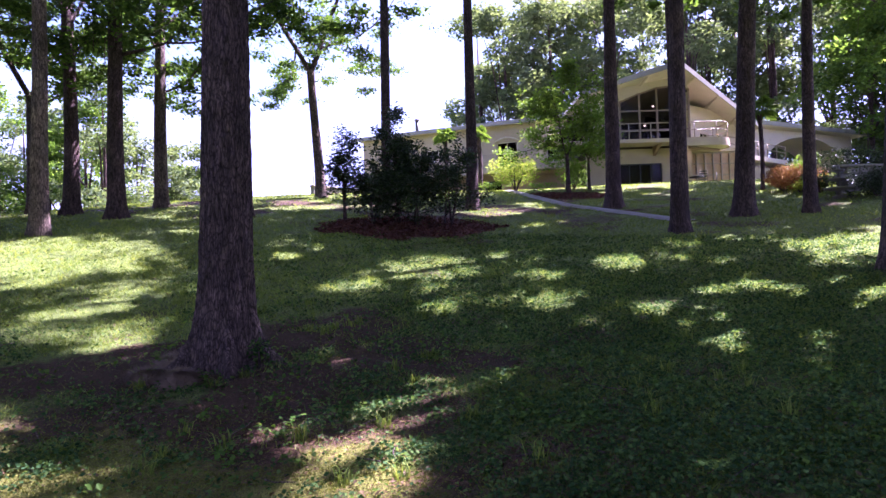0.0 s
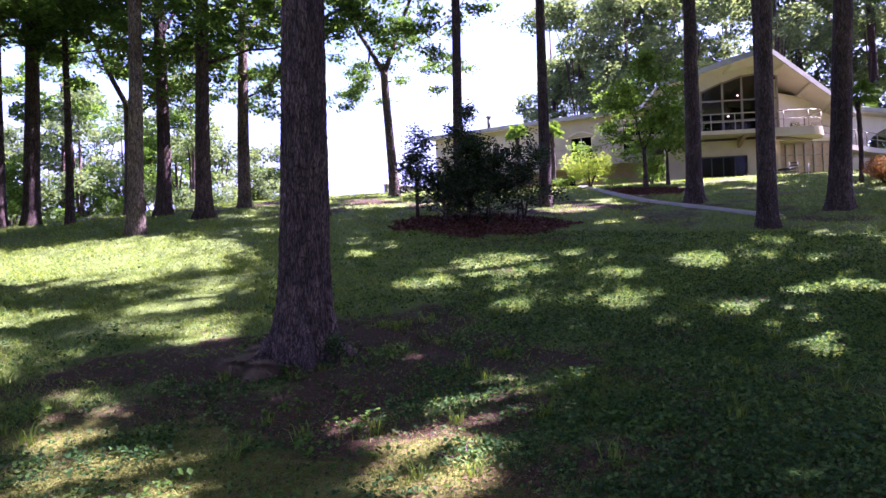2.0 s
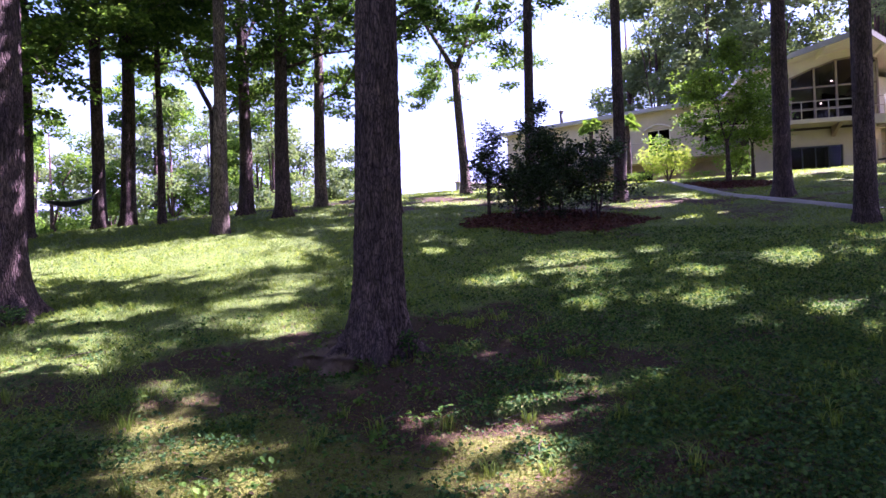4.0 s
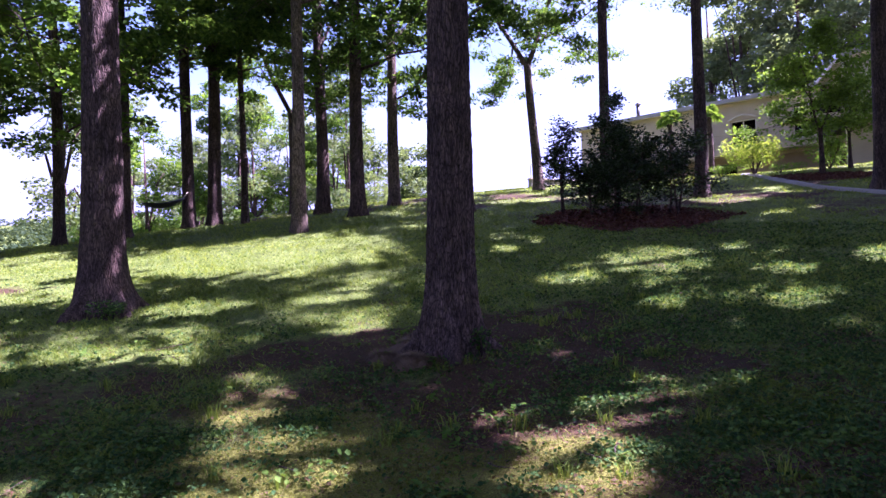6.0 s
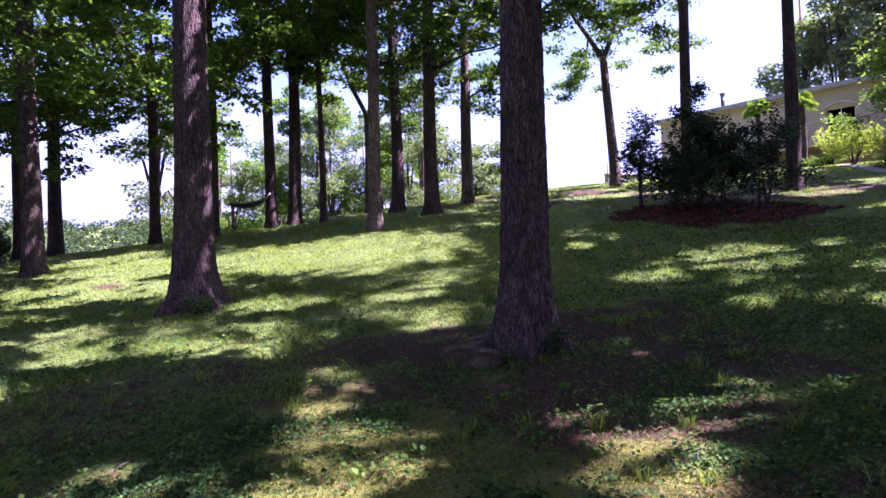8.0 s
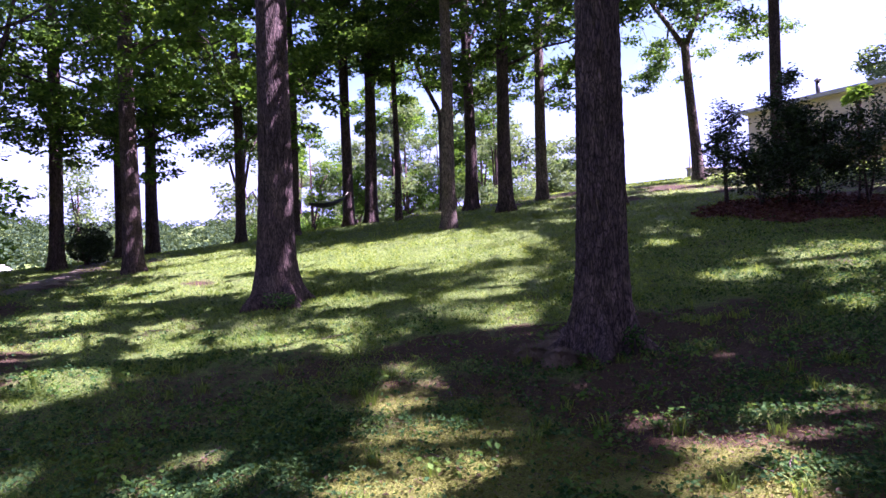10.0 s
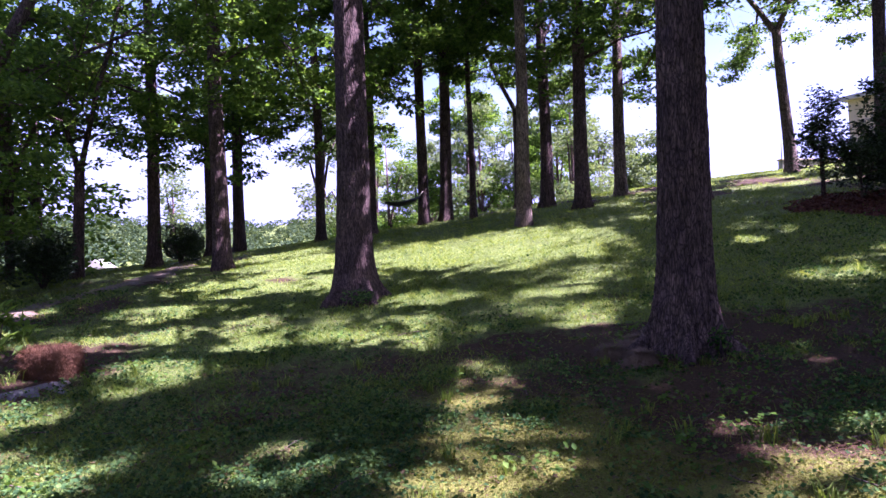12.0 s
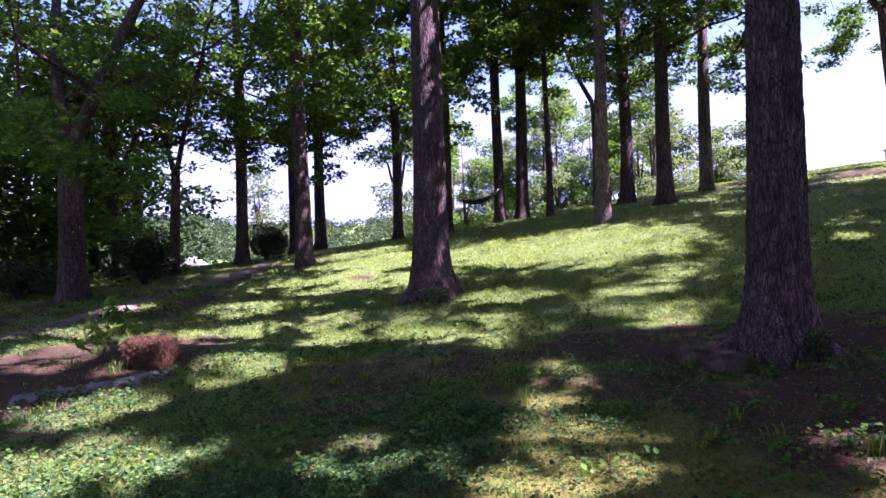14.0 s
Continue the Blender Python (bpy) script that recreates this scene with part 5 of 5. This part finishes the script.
for i in range(13):          # dark undergrowth at the low side of the slope
    az = -96 + 21.5 * (i + rng.uniform(-0.3, 0.3)) / 12
    r = rng.uniform(21, 32)
    x, y = r * math.sin(radians(az)), r * math.cos(radians(az))
    far_tree(1200 + i, x, y, gz(x, y), rng.uniform(5, 11), 3.2, 4200, 0.25, M_LEAF, 0.02)


for i, (az, r, h) in enumerate(((-52.5, 33, 10), (-50.8, 36, 11), (-65.2, 40, 9), (-62, 44, 7), (-20.5, 60, 8), (-17, 64, 6))):
    x, y = r * math.sin(radians(az)), r * math.cos(radians(az))
    far_tree(1300 + i, x, y, gz(x, y), h, 2.6, 3600, 0.2, M_LEAF_HAZED, 0.2)
for i in range(16):          # unseen trees added behind the camera to hold back skylight
    az = 62 + 172 * i / 15
    r = 15 + 8 * (i % 3)
    x, y = r * math.sin(radians(az)), r * math.cos(radians(az))
    far_tree(1400 + i, x, y, gz(x, y), 21, 5.5, 2500, 0.6, M_LEAF, 0.1)


# wooded hills on the horizon
def hill_woods():
    rng = np.random.default_rng(950)
    n, per = 2800, 50
    az = np.radians(rng.uniform(-98, -18, n))
    f = rng.random(n)
    r = 170 + 330 * f
    z = ground_z(r * np.sin(az), r * np.cos(az)) + 3 + 2 * np.sin(np.degrees(az) * 0.61 + 1) * f
    C = np.stack([r * np.sin(az), r * np.cos(az), z], 1)
    d = rng.normal(0, 1, (n, per, 3))
    d /= np.linalg.norm(d, axis=2)[..., None]
    P = (C[:, None, :] + d * np.array([4.0, 4.0, 3.2]) * rng.uniform(0.7, 1.2, (n, 1, 1))).reshape(-1, 3)
    V, Fc = leaf_arrays(P, 1.7, rng, narrow=0.85)
    w = fast_mesh("far_woods", V, Fc, M_LEAF_HILL)
    tagged(w, "hazy wooded hills on the horizon", "woods", kind="stuff")


M_LEAF_HILL = leaf("hill_leaf", (0.026, 0.046, 0.027), (0.036, 0.06, 0.034), (0.05, 0.078, 0.043), 0.35, 1.0, 0.0)
hill_woods()

# distant white house in the valley
fh = holder("far_house", "small white house far off in the valley", "house")
hx, hy = 120 * math.sin(radians(-71.5)), 120 * math.cos(radians(-71.5))
FH = along((hx - 2.5, hy + 1.2), (hx + 1.5, hy - 2.0))
hz = -2.0
wall_panel(FH, 0, 5, hz - 1, hz + 3, [(0.8, 1.7, hz + 0.8, hz + 2.2), (2.9, 3.8, hz + 0.8, hz + 2.2)], 0.3, M_SOFFIT, fh)
bar("wall", FH, 0, 5, -4.0, -3.8, hz - 1, hz + 3, M_SOFFIT, fh)
poly_solid("roof", [FH @ Vector(c) for c in ((-0.4, 0.4, hz + 3), (5.4, 0.4, hz + 3), (5.4, -4.4, hz + 3), (-0.4, -4.4, hz + 3))],
           [FH @ Vector(c) for c in ((-0.4, -1.9, hz + 4.8), (5.4, -1.9, hz + 4.8), (5.4, -2.1, hz + 4.8), (-0.4, -2.1, hz + 4.8))], M_FASCIA, fh)

# ---- ground cover ----
def scatter(rng, n, r0, r1, power=1.0, a0=-92, a1=42):
    """Points round the camera, thickest near it; a thinner share closes the ring behind."""
    az = np.radians(rng.uniform(a0, a1, n))
    u = rng.random(n)
    r = r0 * (r1 / r0) ** (u ** power)
    m = n // 9
    az2, r2 = np.radians(rng.uniform(a0, a0 + 360, m)), 0.15 + 9.0 * np.sqrt(rng.random(m))
    back = (r2 < r0) | (np.degrees(az2) > a1)
    az, r = np.concatenate([az, az2[back]]), np.concatenate([r, r2[back]])
    return r * np.sin(az), r * np.cos(az), r


def clover_cover():
    rng = np.random.default_rng(500)
    x, y, r = scatter(rng, 260000, 3.2, 16, 0.95)
    patch = 0.5 + 0.5 * wave(x, y, 0.9, 11) + 0.35 * wave(x, y, 2.6, 12) + 0.45 * wave(x, y, 7.0, 13)
    right = np.clip((x + 1.5) / 3, 0, 1) * 0.35 - np.clip(1.7 - oval(x, y, -9, 12, 5, 6), 0, 1) * 1.15
    p = np.clip(patch * 0.95 + 0.3 + right - 0.85 * bare_mask(x, y) - 0.5 * moss_mask(x, y) - mulch_mask(x, y), 0.05, 1)
    k = rng.random(len(x)) < p
    x, y, r = x[k], y[k], r[k]
    z = ground_z(x, y) + 0.015 + (0.05 + 0.03 * wave(x, y, 3.0, 15)) * rng.random(len(x))
    V, Fc = leaf_arrays(np.stack([x, y, z], 1), 0.031 + 0.0012 * r, rng, droop=0.0, narrow=0.85, normal_up=0.62)
    tagged(fast_mesh("clover", V, Fc, M_CLOVER), "low clover and ivy leaves covering the lawn", "groundcover", kind="stuff")


def blade_cover():
    rng = np.random.default_rng(501)
    x, y, r = scatter(rng, 560000, 3.2, 36, 0.85)
    p = np.clip(0.75 + 0.4 * wave(x, y, 0.7, 21) - 1.1 * bare_mask(x, y) - 0.7 * moss_mask(x, y) - mulch_mask(x, y), 0.02, 1)
    k = rng.random(len(x)) < p
    x, y, r = x[k], y[k], r[k]
    n = len(x)
    B = np.stack([x, y, ground_z(x, y) - 0.01], 1)
    h = (0.05 + 0.03 * rng.random(n) + 0.0015 * r)[:, None]
    a = rng.uniform(0, 6.28, n)
    W = np.stack([np.cos(a), np.sin(a), 0 * a], 1) * (0.004 + 0.00045 * r)[:, None]
    T = B + np.stack([rng.normal(0, 0.8, n), rng.normal(0, 0.8, n), np.full(n, 0.75)], 1) * h
    V = np.stack([B - W, B + W, T], 1).reshape(-1, 3)
    tagged(fast_mesh("grass", V, np.arange(n * 3).reshape(-1, 3), M_BLADE), "short green lawn grass with thin patches", "grass", kind="stuff")


def straw_litter():
    rng = np.random.default_rng(502)
    x, y, r = scatter(rng, 130000, 3.2, 14, 0.9)
    k = rng.random(len(x)) < np.clip(bare_mask(x, y) * 0.6 + 0.1 - 0.5 * moss_mask(x, y), 0.02, 1)
    x, y, r = x[k], y[k], r[k]
    n = len(x)
    B = np.stack([x, y, ground_z(x, y) + 0.02 + 0.02 * rng.random(n)], 1)
    a = rng.uniform(0, 6.28, n)
    D = np.stack([np.cos(a), np.sin(a), rng.normal(0, 0.12, n)], 1)
    W = np.stack([-np.sin(a), np.cos(a), 0 * a], 1) * 0.003
    L = rng.uniform(0.03, 0.09, n)[:, None]
    V = np.stack([B - D * L - W, B - D * L + W, B + D * L], 1).reshape(-1, 3)
    tagged(fast_mesh("straw_litter", V, np.arange(n * 3).reshape(-1, 3), M_STRAW), "fallen pine needles and dry litter on bare soil", "litter", kind="stuff")


def tufts():
    rng = np.random.default_rng(503)
    x, y, r = scatter(rng, 130, 3.4, 12, 0.8)
    n = len(x) * 26
    cx, cy = np.repeat(x, 26) + rng.normal(0, 0.035, n), np.repeat(y, 26) + rng.normal(0, 0.035, n)
    B = np.stack([cx, cy, ground_z(cx, cy) - 0.01], 1)
    a = rng.uniform(0, 6.28, n)
    h = np.repeat(rng.uniform(0.09, 0.2, len(x)), 26)[:, None] * rng.uniform(0.6, 1.2, (n, 1))
    D = np.stack([np.cos(a), np.sin(a), 0 * a], 1)
    W = np.stack([-np.sin(a), np.cos(a), 0 * a], 1) * 0.005
    M = B + D * h * 0.3 + np.array([0, 0, 1]) * h * 0.75
    T = B + D * h * 0.85 + np.array([0, 0, 1]) * h * 0.9
    V = np.stack([B - W, B + W, M + W * 0.8, M - W * 0.8, T], 1).reshape(-1, 3)
    b = (np.arange(n) * 5)[:, None]
    Fc = np.concatenate([b + [0, 1, 2], b + [0, 2, 3], b + [3, 2, 4]], 1).reshape(-1, 3)
    tagged(fast_mesh("grass_tufts", V, Fc, M_BLADE), "taller tufts of arching grass in the lawn", "grass", kind="stuff")


def weeds():
    """Broad-leaved violets in clumps."""
    rng = np.random.default_rng(504)
    x, y, r = scatter(rng, 360, 3.3, 9, 0.8)
    k = (wave(x, y, 0.8, 41) > 0.05)
    x, y = x[k], y[k]
    m = 14
    cx, cy = np.repeat(x, m) + rng.normal(0, 0.08, len(x) * m), np.repeat(y, m) + rng.normal(0, 0.08, len(x) * m)
    P = np.stack([cx, cy, ground_z(cx, cy) + rng.uniform(0.04, 0.12, len(cx))], 1)
    V, Fc = leaf_arrays(P, 0.055, rng, droop=0.1, narrow=0.75, normal_up=0.85)
    tagged(fast_mesh("violet_leaves", V, Fc, M_WEED), "clumps of broad violet leaves in the lawn", "weeds", kind="stuff")


M_WEED = leaf("violet_leaf", (0.04, 0.09, 0.016), (0.06, 0.125, 0.02), (0.10, 0.17, 0.03), 0.35, 0.6, 0.08)
tufts()
weeds()
clover_cover()
blade_cover()
straw_litter()


def dead_leaves():
    rng = np.random.default_rng(505)
    x, y, r = scatter(rng, 4500, 3.2, 13, 0.8)
    P = np.stack([x, y, ground_z(x, y) + 0.03 + 0.02 * rng.random(len(x))], 1)
    V, Fc = leaf_arrays(P, 0.042, rng, droop=0.0, narrow=0.6, normal_up=0.8)
    tagged(fast_mesh("dead_leaves", V, Fc, M_DEAD), "brown fallen leaves scattered over the lawn", "litter", kind="stuff")


def moss_cover():
    """Tiny moss shoots and seedlings on the bare ground near the oak."""
    rng = np.random.default_rng(506)
    x, y, r = scatter(rng, 110000, 3.2, 8, 0.9)
    k = rng.random(len(x)) < np.clip(moss_mask(x, y) * 1.2 + 0.15, 0, 1)
    x, y = x[k], y[k]
    P = np.stack([x, y, ground_z(x, y) + 0.005 + 0.02 * rng.random(len(x))], 1)
    V, Fc = leaf_arrays(P, 0.016, rng, droop=-0.5, narrow=0.8, normal_up=0.5)
    tagged(fast_mesh("moss", V, Fc, M_MOSS), "yellow-green moss on bare soil", "moss", kind="stuff")


def mulch_chips():
    rng = np.random.default_rng(507)
    x, y = np.concatenate([rng.uniform(-4, 2, 9000), rng.uniform(3.3, 7.3, 4000)]), np.concatenate([rng.uniform(15, 19.3, 9000), rng.uniform(23.2, 27.2, 4000)])
    k = mulch_mask(x, y) > 0.3
    x, y = x[k], y[k]
    P = np.stack([x, y, ground_z(x, y) + 0.02 + 0.04 * rng.random(len(x))], 1)
    V, Fc = leaf_arrays(P, 0.1, rng, droop=0.0, narrow=0.45, normal_up=0.7)
    tagged(fast_mesh("bark_mulch", V, Fc, M_CHIP), "red-brown bark mulch in the shrub beds", "mulch", kind="stuff")


def fallen_twigs():
    rng = np.random.default_rng(508)
    x, y, r = scatter(rng, 70, 3.4, 11, 0.8)
    tubes = []
    for a, b in zip(x, y):
        th, ln = rng.uniform(0, 6.28), rng.uniform(0.12, 0.45)
        pts = []
        for q in range(4):
            th += rng.normal(0, 0.25)
            a, b = a + math.cos(th) * ln / 3, b + math.sin(th) * ln / 3
            pts.append((a, b, gz(a, b) + 0.035 + 0.015 * rng.random()))
        tubes.append((pts, [0.006, 0.005, 0.004, 0.002]))
    tagged(join_tubes("fallen_twigs", tubes, M_BARK_PALE, None, 5), "thin dry twigs fallen on the lawn", "twigs", kind="stuff")


fallen_twigs()
M_CHIP = leaf("mulch_chip", (0.04, 0.014, 0.011), (0.085, 0.03, 0.022), (0.16, 0.06, 0.045), 0.05)
mulch_chips()
M_DEAD = leaf("dead_leaf", (0.045, 0.029, 0.014), (0.075, 0.051, 0.025), (0.12, 0.09, 0.045), 0.1)
M_MOSS = leaf("moss_shoot", (0.05, 0.07, 0.012), (0.10, 0.12, 0.02), (0.18, 0.19, 0.04), 0.3)
dead_leaves()
moss_cover()
